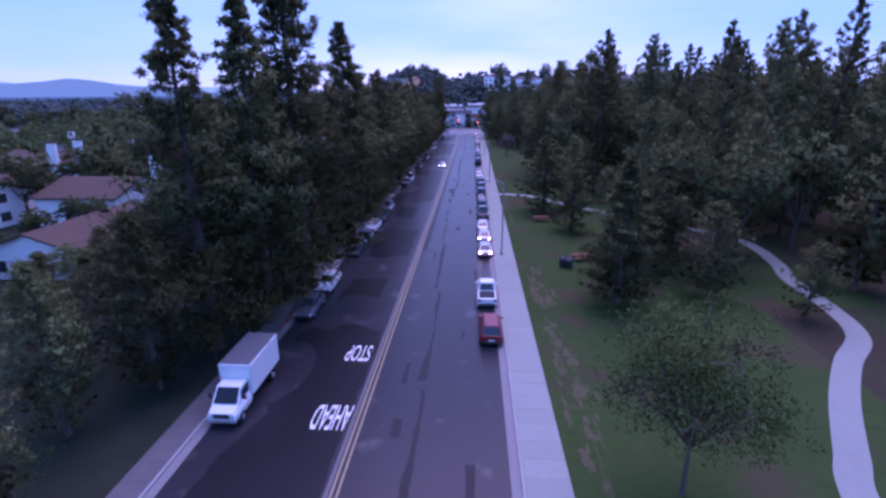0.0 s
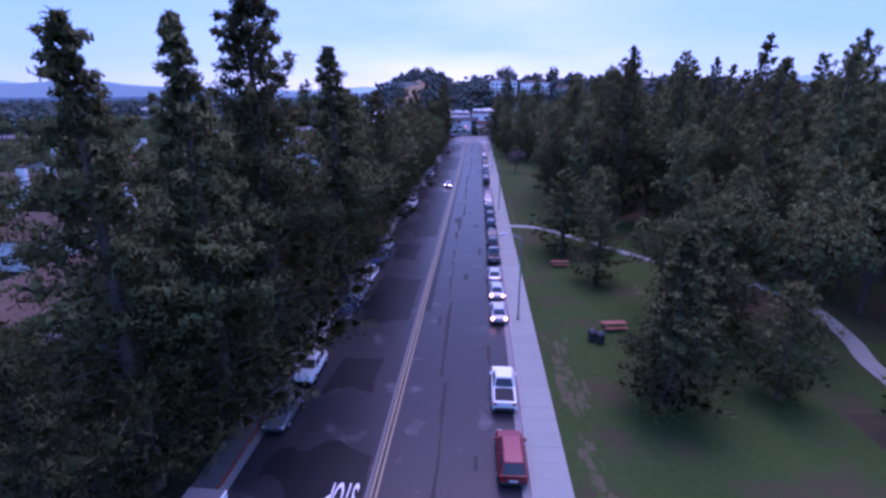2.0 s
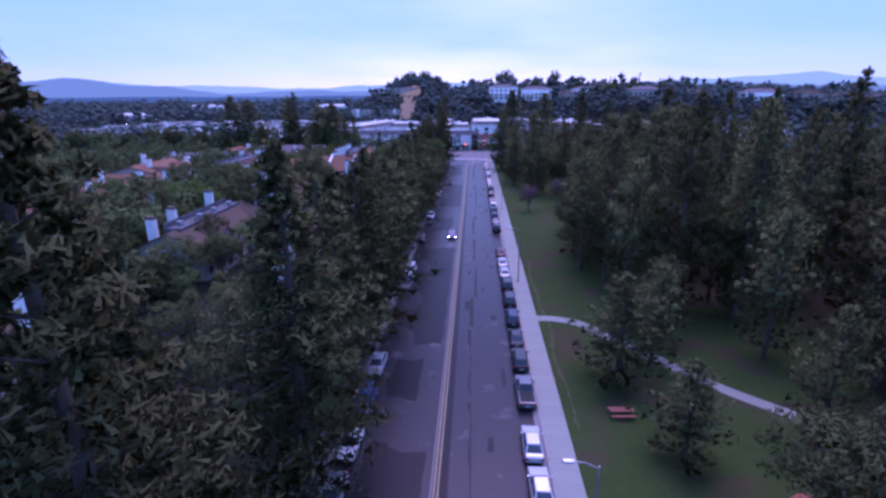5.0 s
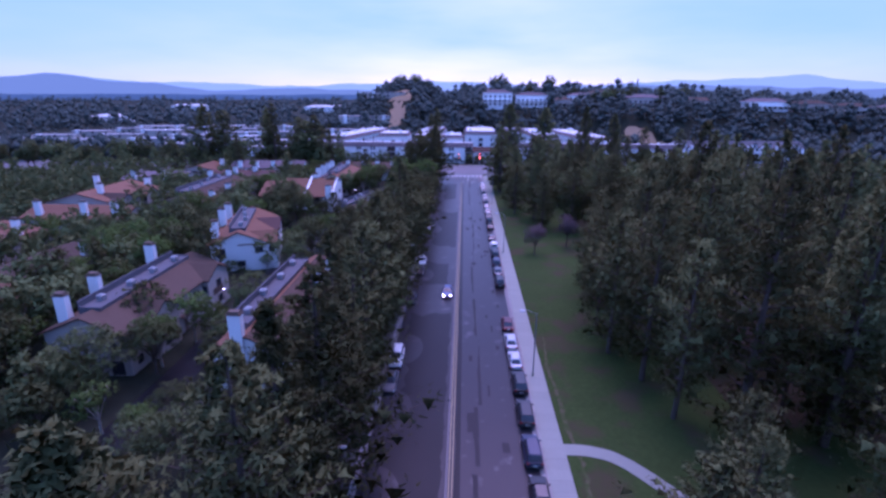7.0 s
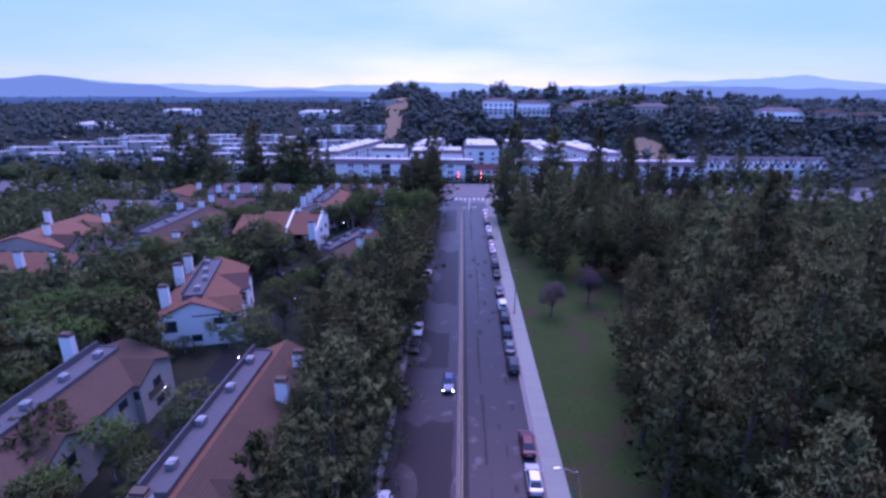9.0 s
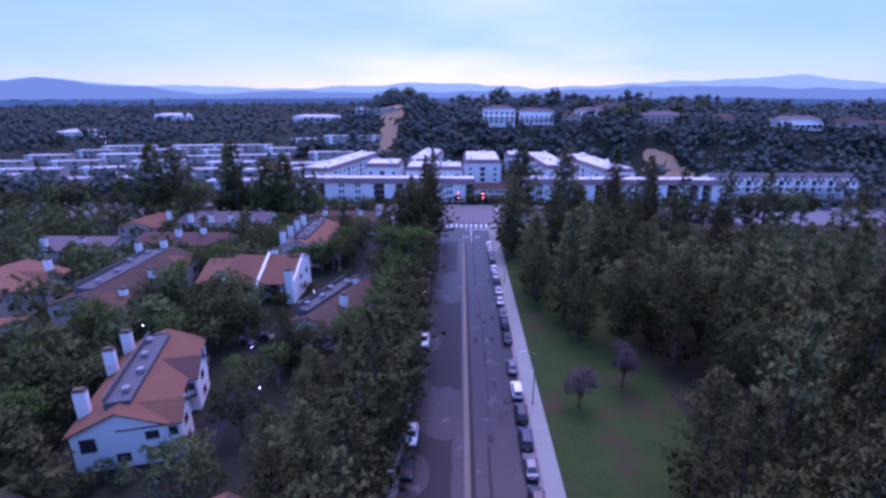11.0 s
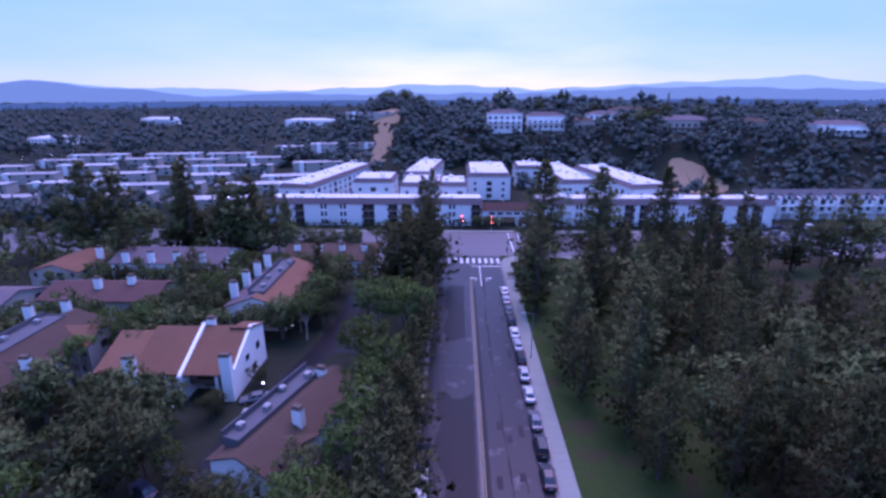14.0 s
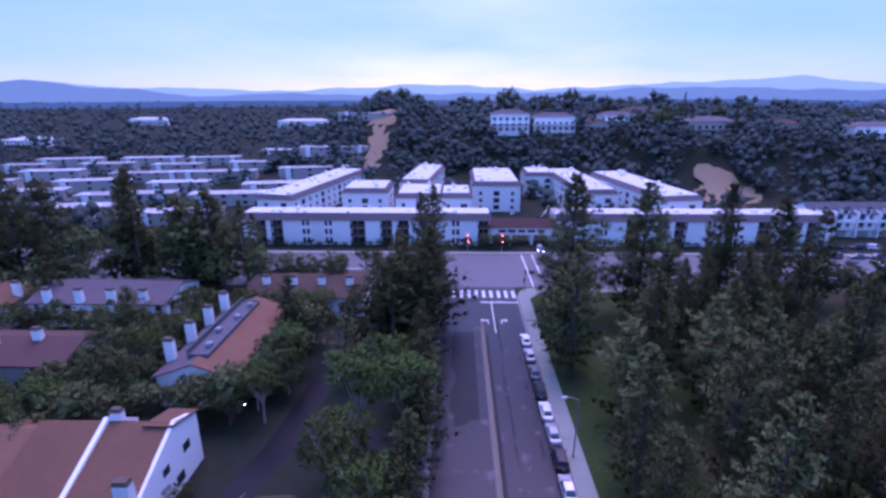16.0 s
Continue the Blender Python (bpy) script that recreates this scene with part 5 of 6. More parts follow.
# ---- apartments across the junction ----
def apartment_front(name_label, x0, x1, y, depth, bays):
    """Three-storey white block: solid bays, window bays and deep balcony bays, under a mauve mansard band."""
    h = holder("apartment_block", name_label, "apartment building", "apartments", pose(x0, y, 0.12))
    L = x1 - x0
    top = 8.9
    core = box(bmesh.new(), 0, 1.5, -0.2, L, depth, top)
    part("wall", core, M["stucco"], h)
    ends = bmesh.new()
    x = 0.0
    i = 0
    while x < L - 0.5:
        kind, w = bays[i % len(bays)]
        w = min(w, L - x)
        i += 1
        if kind == "b" and w > 2:
            for k in range(3):
                z = 0.1 + 2.95 * k
                slab = box(bmesh.new(), x, 0.1, z - 0.15, x + w, 1.5, z)
                box(slab, x + .05, 0.12, z, x + w - .05, 0.2, z + 0.95)
                part("balcony", slab, M["wood"], h, "dark brown balcony with solid rail")
                window_unit(h, facing(x + w / 2, 1.5, z + 1.15, "s"), w - 0.9, 2.1)
            part("pillar", box(bmesh.new(), x + w / 2 - .08, 0.2, 0, x + w / 2 + .08, 0.4, top), M["frame"], h)
        else:
            part("wall_bay", box(bmesh.new(), x, 0.0, -0.2, x + w, 1.5, top), M["stucco"], h)
            if kind == "n":
                for k in range(3):
                    window_unit(h, facing(x + w * 0.3, 0.0, 1.6 + 2.95 * k, "s"), 0.8, 1.7)
                    window_unit(h, facing(x + w * 0.72, 0.0, 1.6 + 2.95 * k, "s"), 0.8, 1.7)
            if kind == "w":
                for k in range(3):
                    window_unit(h, facing(x + w * 0.32, 0.0, 1.6 + 2.95 * k, "s"), 1.0, 1.3)
                    window_unit(h, facing(x + w * 0.7, 0.0, 1.6 + 2.95 * k, "s"), 1.3, 1.3)
        x += w
    bm = bmesh.new()
    vs = [bm.verts.new(c) for c in ((-.4, -.5, top - .5), (L + .4, -.5, top - .5), (L + .4, 1.2, top + 1.7), (-.4, 1.2, top + 1.7), (-.4, 1.5, top + 1.7), (L + .4, 1.5, top + 1.7), (-.4, 1.5, top - .5), (L + .4, 1.5, top - .5))]
    for q in ((0, 1, 2, 3), (3, 2, 5, 4), (4, 5, 7, 6), (1, 0, 6, 7), (0, 3, 4, 6), (1, 7, 5, 2)):
        bm.faces.new([vs[i] for i in q])
    part("mansard_roof", bm, M["tile_mauve"], h)
    part("flat_roof", box(bmesh.new(), 0, 1.5, top, L, depth, top + 0.9), M["flat_roof"], h)
    g = random.Random(int(x0))
    for k in range(int(L / 5)):
        xx, yy = g.uniform(2, L - 3), g.uniform(3, depth - 2)
        part("roof_vent", box(bmesh.new(), xx, yy, top + .9, xx + g.uniform(.6, 2.2), yy + g.uniform(.6, 1.6), top + g.uniform(1.5, 2.2), bevel=0.04), M["stucco"], h)
    return h


BAYS = [("s", 5), ("b", 4), ("s", 1.6), ("b", 4), ("s", 6), ("n", 3.5), ("s", 4), ("n", 3.5), ("s", 5.5), ("b", 5)]
apartment_front("long white three-storey apartment block with mauve mansard roof", -78, 5.2, 318, 13, BAYS)
apartment_front("long white three-storey apartment block beside the entrance gate", 27, 115, 318, 13, BAYS[4:] + BAYS[:4])


def apartment_wing(cx, cy, w, d, hgt, turn=0.0, label="white apartment wing with flat roof and dark windows"):
    h = holder("apartment_wing", label, "apartment building", "apartments", pose(cx, cy, 0.12 + land(cx, cy), 0, 0, turn))
    part("wall", box(bmesh.new(), -w / 2, -d / 2, -1.5, w / 2, d / 2, hgt - 1.6), M["stucco"], h)
    bm = bmesh.new()
    a, b = 0.5, 1.1
    lo = [bm.verts.new((sx * (w / 2 + a), sy * (d / 2 + a), hgt - 1.7)) for sx, sy in ((-1, -1), (1, -1), (1, 1), (-1, 1))]
    hi = [bm.verts.new((sx * (w / 2 - b), sy * (d / 2 - b), hgt)) for sx, sy in ((-1, -1), (1, -1), (1, 1), (-1, 1))]
    for i in range(4):
        j = (i + 1) % 4
        bm.faces.new((lo[i], lo[j], hi[j], hi[i]))
    bm.faces.new(lo[::-1])
    bm.faces.new(hi)
    part("mansard_roof", bm, M["tile_mauve"], h)
    part("flat_roof", box(bmesh.new(), -w / 2 + 1.1, -d / 2 + 1.1, hgt - .1, w / 2 - 1.1, d / 2 - 1.1, hgt + .12), M["flat_roof"], h)
    g = random.Random(int(cx * 3 + cy))
    for i in range(max(3, int(d / 4))):
        x, y = g.uniform(-w / 2 + 1.6, w / 2 - 2.6), g.uniform(-d / 2 + 1.6, d / 2 - 2.6)
        part("roof_vent", box(bmesh.new(), x, y, hgt + .12, x + g.uniform(.6, 2), y + g.uniform(.6, 2), hgt + g.uniform(.7, 1.5), bevel=0.04), M["stucco"], h)
    for side, ln, off in (("s", w, -d / 2), ("e", d, w / 2) if cx < 5 else ("w", d, -w / 2)):
        n = max(2, int(ln / 5.5))
        for i in range(n):
            p = (i + .5) / n * ln - ln / 2
            for k in range(int((hgt - 2) / 2.9)):
                ww = 2.4 if i % 3 == 1 else 1.2
                window_unit(h, facing(p, off, 1.7 + 2.95 * k, side) if side == "s" else facing(off, p, 1.7 + 2.95 * k, side), ww, 1.9 if ww > 2 else 1.3)
    return h


for cx, cy, w, d, hg, tn in ((-68, 380, 15, 72, 11.5, -12), (-42, 362, 18, 20, 12.5, 0), (-20, 356, 18, 22, 12.0, 0), (-22, 405, 14, 50, 11.5, -6), (11, 386, 20, 40, 12.5, 0), (-6, 352, 12, 18, 12.5, 0), (48, 382, 15, 58, 12, 4), (72, 372, 16, 62, 12, 10), (34, 405, 14, 18, 11.5, 0)):
    apartment_wing(cx, cy, w, d, hg, tn)

gate = holder("entrance_gatehouse", "low white gatehouse with dark red roof and window band", "gatehouse", "", pose(15.8, 319, 0.12))
gb = box(bmesh.new(), -10.2, 0, 3.4, 10.2, 6, 6.0)
for x in (-10.0, -3.5, 3.5, 10.0):
    box(gb, x - .4, 0.2, -.2, x + .4, 5.8, 3.4)
part("wall", gb, M["stucco"], gate)
bm = bmesh.new()
vs = [bm.verts.new(c) for c in ((-10.8, -.6, 5.9), (10.8, -.6, 5.9), (10.8, 3.2, 8.4), (-10.8, 3.2, 8.4), (-10.8, 6.6, 5.9), (10.8, 6.6, 5.9))]
for q in ((0, 1, 2, 3), (3, 2, 5, 4), (0, 3, 4), (1, 5, 2), (0, 4, 5, 1)):
    bm.faces.new([vs[i] for i in q])
part("roof", bm, M["tile_red"], gate)
for i in range(5):
    window_unit(gate, facing(-6.4 + 3.2 * i, 0, 4.7, "s"), 2.2, 0.8)


def row_house(x, y, w, d, turn):
    """One narrow white townhouse unit: two balconies, a gabled dormer, a dark grey roof, a garage door."""
    h = holder("row_house", "narrow white row house with grey roof, dormer and balconies", "house", "white row houses", pose(x, y, 0.12, 0, 0, turn))
    wall_body(w, d, 8.2, 11.2, "x", M["stucco"], h)
    gable("roof", w, d, 8.35, 11.3, 0.3, M["grey_roof"], h, "x")
    part("party_wall", box(bmesh.new(), -w / 2 - .2, -d / 2 - 1.6, -.2, -w / 2 + .2, d / 2, 9.2), M["stucco"], h)
    dorm = box(bmesh.new(), -1.3, -d / 2 - .1, 8.2, 1.3, -d / 2 + 3.2, 9.9)
    dm = part("dormer", dorm, M["stucco"], h)
    bm = bmesh.new()
    vs = [bm.verts.new((sx * 1.6, yy, 9.85)) for yy in (-d / 2 - .4, -d / 2 + 3.6) for sx in (-1, 1)] + [bm.verts.new((0, yy, 11.0)) for yy in (-d / 2 - .4, -d / 2 + 3.6)]
    for q in ((0, 1, 4), (2, 5, 3), (0, 4, 5, 2), (1, 3, 5, 4), (0, 2, 3, 1)):
        bm.faces.new([vs[i] for i in q])
    part("dormer_roof", bm, M["grey_roof"], dm)
    window_unit(h, facing(0, -d / 2 - .1, 9.0, "s"), 1.2, 1.0)
    for z in (2.9, 5.7):
        sl = box(bmesh.new(), -w / 2 + .2, -d / 2 - 1.4, z - .2, w / 2, -d / 2, z)
        part("balcony", sl, M["stucco"], h)
        rl = box(bmesh.new(), -w / 2 + .2, -d / 2 - 1.4, z + .9, w / 2, -d / 2 - 1.32, z + .98)
        for i in range(12):
            xx = -w / 2 + .3 + (w - .4) * i / 11
            box(rl, xx - .03, -d / 2 - 1.39, z, xx + .03, -d / 2 - 1.33, z + .9)
        part("railing", rl, M["stucco"], h)
        window_unit(h, facing(-1.4, -d / 2, z + 1.2, "s"), 2.0, 2.0)
        window_unit(h, facing(1.7, -d / 2, z + 1.3, "s"), 1.2, 1.3)
    part("garage_door", box(bmesh.new(), -1.8, -d / 2 - .05, 0, 1.8, -d / 2 + .02, 2.2), M["cream"], h)


for i in range(9):
    row_house(120.5 + 7.6 * i, 336 + 0.15 * i, 7.4, 11, 0)


# ---- houses on the ridge, condominiums, far buildings ----
def ridge_house(cx, cy, w, d, hgt, label, roof="tile_mauve", wall="stucco", turn=0):
    z = land(cx, cy)
    h = holder("ridge_house", label, "house", "ridge houses", pose(cx, cy, z, 0, 0, turn))
    part("wall", box(bmesh.new(), -w / 2, -d / 2, -5, w / 2, d / 2, hgt), M[wall], h)
    bm = bmesh.new()
    lo = [bm.verts.new((sx * (w / 2 + .6), sy * (d / 2 + .6), hgt)) for sx, sy in ((-1, -1), (1, -1), (1, 1), (-1, 1))]
    r = [bm.verts.new((s * max(0.5, w / 2 - d / 2), 0, hgt + 2.4)) for s in (-1, 1)]
    for q in ((lo[0], lo[1], r[1], r[0]), (lo[2], lo[3], r[0], r[1]), (lo[1], lo[2], r[1]), (lo[3], lo[0], r[0]), tuple(lo[::-1])):
        bm.faces.new(q)
    part("roof", bm, M[roof], h)
    part("terrace", box(bmesh.new(), -w / 2, -d / 2 - 2.5, hgt * .45, w / 2, -d / 2, hgt * .45 + .3), M[wall], h)
    n = max(3, int(w / 3.6))
    for i in range(n):
        for k in range(max(1, int(hgt / 3.2))):
            window_unit(h, facing((i + .5) / n * w - w / 2, -d / 2, 1.6 + 3.1 * k, "s"), 1.7, 1.7)
    return h


for cx, cy, w, d, hg, lb, rf, wl2 in ((28, 490, 24, 13, 11, "large white house with terraces on the ridge", "tile_mauve", "stucco"), (57, 494, 26, 13, 9, "white house with stepped roof on the ridge", "tile_mauve", "stucco"),
                                      (84, 498, 16, 11, 6, "tan house on the ridge edge", "tile_brown", "cream"), (105, 520, 24, 12, 7, "pale house behind ridge trees", "tile_mauve", "stucco"),
                                      (138, 456, 26, 14, 8, "pink-grey house with two rows of windows on the ridge", "tile_mauve", "cream"), (186, 470, 24, 12, 6, "pale house on the ridge", "tile_brown", "cream"),
                                      (224, 446, 30, 12, 6, "long pale house on the ridge", "tile_mauve", "stucco"), (258, 450, 28, 12, 6, "pale house with brown roof on the ridge", "tile_brown", "cream"),
                                      (292, 452, 24, 12, 6, "cream house on the ridge", "tile_brown", "cream"), (326, 455, 26, 12, 6, "cream house with mauve roof on the ridge", "tile_mauve", "cream"), (20, 580, 22, 12, 7, "white house on the hill crest", "tile_mauve", "stucco"), (130, 545, 26, 12, 7, "pale house among hill trees", "tile_brown", "cream")):
    ridge_house(cx, cy, w, d, hg, lb, rf, wl2)


def condo(cx, cy, w, d, hgt, turn):
    h = holder("condominium", "long low grey-white condominium with pale flat roof", "apartment building", "condominiums", pose(cx, cy, 0.12 + land(cx, cy), 0, 0, turn))
    part("wall", box(bmesh.new(), -w / 2, -d / 2, -.5, w / 2, d / 2, hgt), M["cream"], h)
    part("flat_roof", box(bmesh.new(), -w / 2 - .3, -d / 2 - .3, hgt, w / 2 + .3, d / 2 + .3, hgt + .35), M["old_roof"], h)
    n = int(w / 8.5)
    for i in range(n):
        p = (i + .5) / n * w - w / 2
        part("stair_tower", box(bmesh.new(), p - 1.4, -d / 2 - .6, -.5, p + 1.4, -d / 2 + 1.5, hgt + 1.0), M["stucco"], h) if i % 3 == 0 else None
        for k in range(2):
            window_unit(h, facing(p + 1.6, -d / 2, 1.7 + 2.9 * k, "s"), 2.0, 1.4)
    return h


con = random.Random(4)
for j in range(6):
    for i in range(5):
        condo(-112 - 50 * i + 8 * j + con.uniform(-4, 4), 348 + 31 * j + con.uniform(-3, 3), con.uniform(26, 42), 9, con.uniform(4.6, 5.8), con.uniform(6, 13))
for cx, cy, w, hg in ((-230, 900, 70, 12), (-120, 930, 45, 12), (-520, 1000, 60, 9), (-420, 640, 40, 7), (640, 900, 70, 9), (430, 700, 40, 8)):
    ridge_house(cx, cy, w, 26, hg, "large pale building among far trees", "flat_roof", "stucco")

# ---- woods beyond the junction and to the horizon ----
fw = random.Random(33)
centres, radii = [], []
BUILT = [(-36, 325, 90, 20), (71, 325, 50, 16), (-68, 380, 18, 42), (-31, 360, 24, 16), (-22, 405, 12, 30), (10, 386, 14, 26), (-2, 428, 10, 16), (48, 382, 12, 34), (72, 372, 15, 36), (34, 412, 10, 13), (155, 336, 46, 20), (120, 396, 16, 24), (-56, 476, 11, 42), (120, 300, 40, 18),
         (28, 485, 13, 13), (57, 488, 14, 13), (84, 492, 9, 12), (138, 448, 14, 14), (224, 440, 16, 13), (258, 444, 15, 13), (292, 446, 13, 13), (186, 464, 13, 13), (326, 449, 14, 13), (105, 514, 12, 12)]
for i in range(4300):
    d = 312 + 2600 * fw.random() ** 2.0
    x = fw.uniform(-1.0, 1.0) * (d * 1.05 + 60)
    if any(abs(x - bx) < bw and abs(d - by) < bh for bx, by, bw, bh in BUILT):
        continue
    if -350 < x < -85 and 335 < d < 525 and fw.random() < 0.45:
        continue
    h = fw.uniform(7, 15) * (0.6 if -350 < x < -85 and 335 < d < 525 else 1.0) * (1.25 if d > 520 else 1.0)
    if abs(x + 62) < 50 and 520 < d < 680:
        h *= 0.75
    z = land(x, d)
    n, lo, hi = (7, .15, .27) if d < 700 else (2, .26, .42)
    for k in range(n):
        centres.append((x + fw.gauss(0, .24 * h), d + fw.gauss(0, .24 * h), z + h * fw.uniform(.15, .9)))
        radii.append(h * fw.uniform(lo, hi))
for i in range(3600):
    x, d = fw.uniform(-150, 420), fw.uniform(380, 600)
    if land(x, d) < 2.5 or any(abs(x - bx) < bw and abs(d - by) < bh for bx, by, bw, bh in BUILT):
        continue
    h, z = fw.uniform(5, 11), land(x, d)
    for k in range(6):
        centres.append((x + fw.gauss(0, .27 * h), d + fw.gauss(0, .27 * h), z + h * fw.uniform(.15, .9)))
        radii.append(h * fw.uniform(.16, .28))
far = new("far_woods", tufts_mesh("far_woods", centres, radii, 4, 0.6, M["hazed_far_wood"], 8, 0.85, 0.8, 0.5, soft=0.35, by_radius=True))
tagged(far, "dark green woods with a haze tint stretching to the hills", "woods", kind="stuff")
for x, y, h in ((37, 560, 23), (31, 563, 21), (83, 560, 22), (62, 556, 14), (100, 530, 14), (150, 520, 16), (172, 515, 14), (-62, 556, 15), (-78, 566, 14), (-46, 560, 15), (-52, 575, 15), (-36, 562, 14), (-68, 575, 15), (-86, 556, 12), (190, 510, 16), (250, 500, 14), (118, 468, 16), (112, 458, 14), (126, 476, 14), (104, 470, 12)):
    plant("leaf", x, y, h)
for x, y, h in ((24, 540, 20), (160, 540, 20), (128, 520, 18), (128, 455, 16), (145, 440, 16)):
    plant("cypress", x, y, h)



def hill_line(name, r, low, swell, shift, material, label):
    """A far range of hills as one plain skyline that glows in the colour of haze."""
    hv, hf = [], []
    for i in range(161):
        a = -1.25 + 2.5 * i / 160
        k = low + swell * (0.9 * noise.noise((a * 5.0 + shift, 2.2, 0)) + 0.45 * noise.noise((a * 14 + shift, 5.2, 0)) + 0.14 * noise.noise((a * 40, 1.2, shift)))
        k += swell * (1.05 * math.exp(-((a + 0.70 + 0.1 * shift) / 0.16) ** 2) + 0.85 * math.exp(-((a - 0.46) / 0.13) ** 2))
        hv += [(r * math.sin(a), r * math.cos(a), -20), (r * math.sin(a), r * math.cos(a), max(6, k))]
    for i in range(160):
        hf.append((2 * i, 2 * i + 2, 2 * i + 3, 2 * i + 1))
    tagged(mesh_object(name, hv, hf, M[material]), label, "hills", kind="structure")


hill_line("backdrop_plain", 2300, 20, 7, 4.3, "far_plain", "wooded plain glowing in haze blue below the distant hills")
hill_line("backdrop", 4100, 48, 52, 0.0, "hills", "distant hills glowing in haze blue along the horizon")
hill_line("backdrop_far", 4700, 92, 64, 1.7, "far_hills", "hills glowing in paler haze blue behind the nearer range")


# ---- vehicles ----
PAINTS = {}


def car_paint(key):
    cols = {"white": ((.72, .72, .72), 0), "silver": ((.46, .47, .49), .5), "grey": ((.14, .145, .155), .4), "black": ((.02, .02, .023), .1), "red": ((.19, .014, .018), .1), "maroon": ((.10, .018, .02), .2), "blue": ((.05, .08, .17), .3), "navy": ((.025, .03, .06), .2)}
    if key not in PAINTS:
        c, mt = cols[key]
        PAINTS[key] = paint(key + "_car_paint", c, mt)
    return PAINTS[key]


def loft(bm, rings, close=True):
    vs = [[bm.verts.new(c) for c in r] for r in rings]
    n = len(vs[0])
    for a, b in zip(vs, vs[1:]):
        for i in range(n):
            j = (i + 1) % n
            bm.faces.new((a[i], a[j], b[j], b[i]))
    if close:
        bm.faces.new(vs[0][::-1])
        bm.faces.new(vs[-1])
    bmesh.ops.recalc_face_normals(bm, faces=bm.faces)
    return bm


def body_ring(y, w, z0, zb, z1):
    """Cross-section of a car body: sill, widest line at zb, shoulder at z1."""
    return [(-w * .92, y, z0), (-w, y, z0 + (zb - z0) * .5), (-w * .985, y, zb), (-w * .84, y, z1), (w * .84, y, z1), (w * .985, y, zb), (w, y, z0 + (zb - z0) * .5), (w * .92, y, z0)]


FORMS = {
    # length, half width, height, body stations (share of length, narrowing, hood height), cabin (rear foot, rear top, front top, front foot)
    "sedan": (4.7, 0.91, 1.45, ((0, .86, .80, .62), (.04, .95, .92, .7), (.2, 1, .96, .75), (.55, 1, .93, .75), (.72, 1, .90, .74), (.94, .95, .78, .62), (1, .82, .62, .52)), (.10, .24, .56, .72)),
    "suv": (4.7, 0.95, 1.75, ((0, .9, 1.0, .7), (.03, .97, 1.06, .8), (.3, 1, 1.08, .85), (.6, 1, 1.05, .85), (.75, 1, 1.02, .84), (.95, .96, .92, .7), (1, .86, .72, .58)), (.01, .07, .60, .75)),
    "pickup": (5.5, 0.99, 1.82, ((0, .95, 1.02, .75), (.02, .98, 1.06, .8), (.38, 1, 1.08, .85), (.6, 1, 1.08, .85), (.74, 1, 1.05, .84), (.96, .97, .98, .75), (1, .88, .8, .62)), (.36, .41, .62, .75)),
}


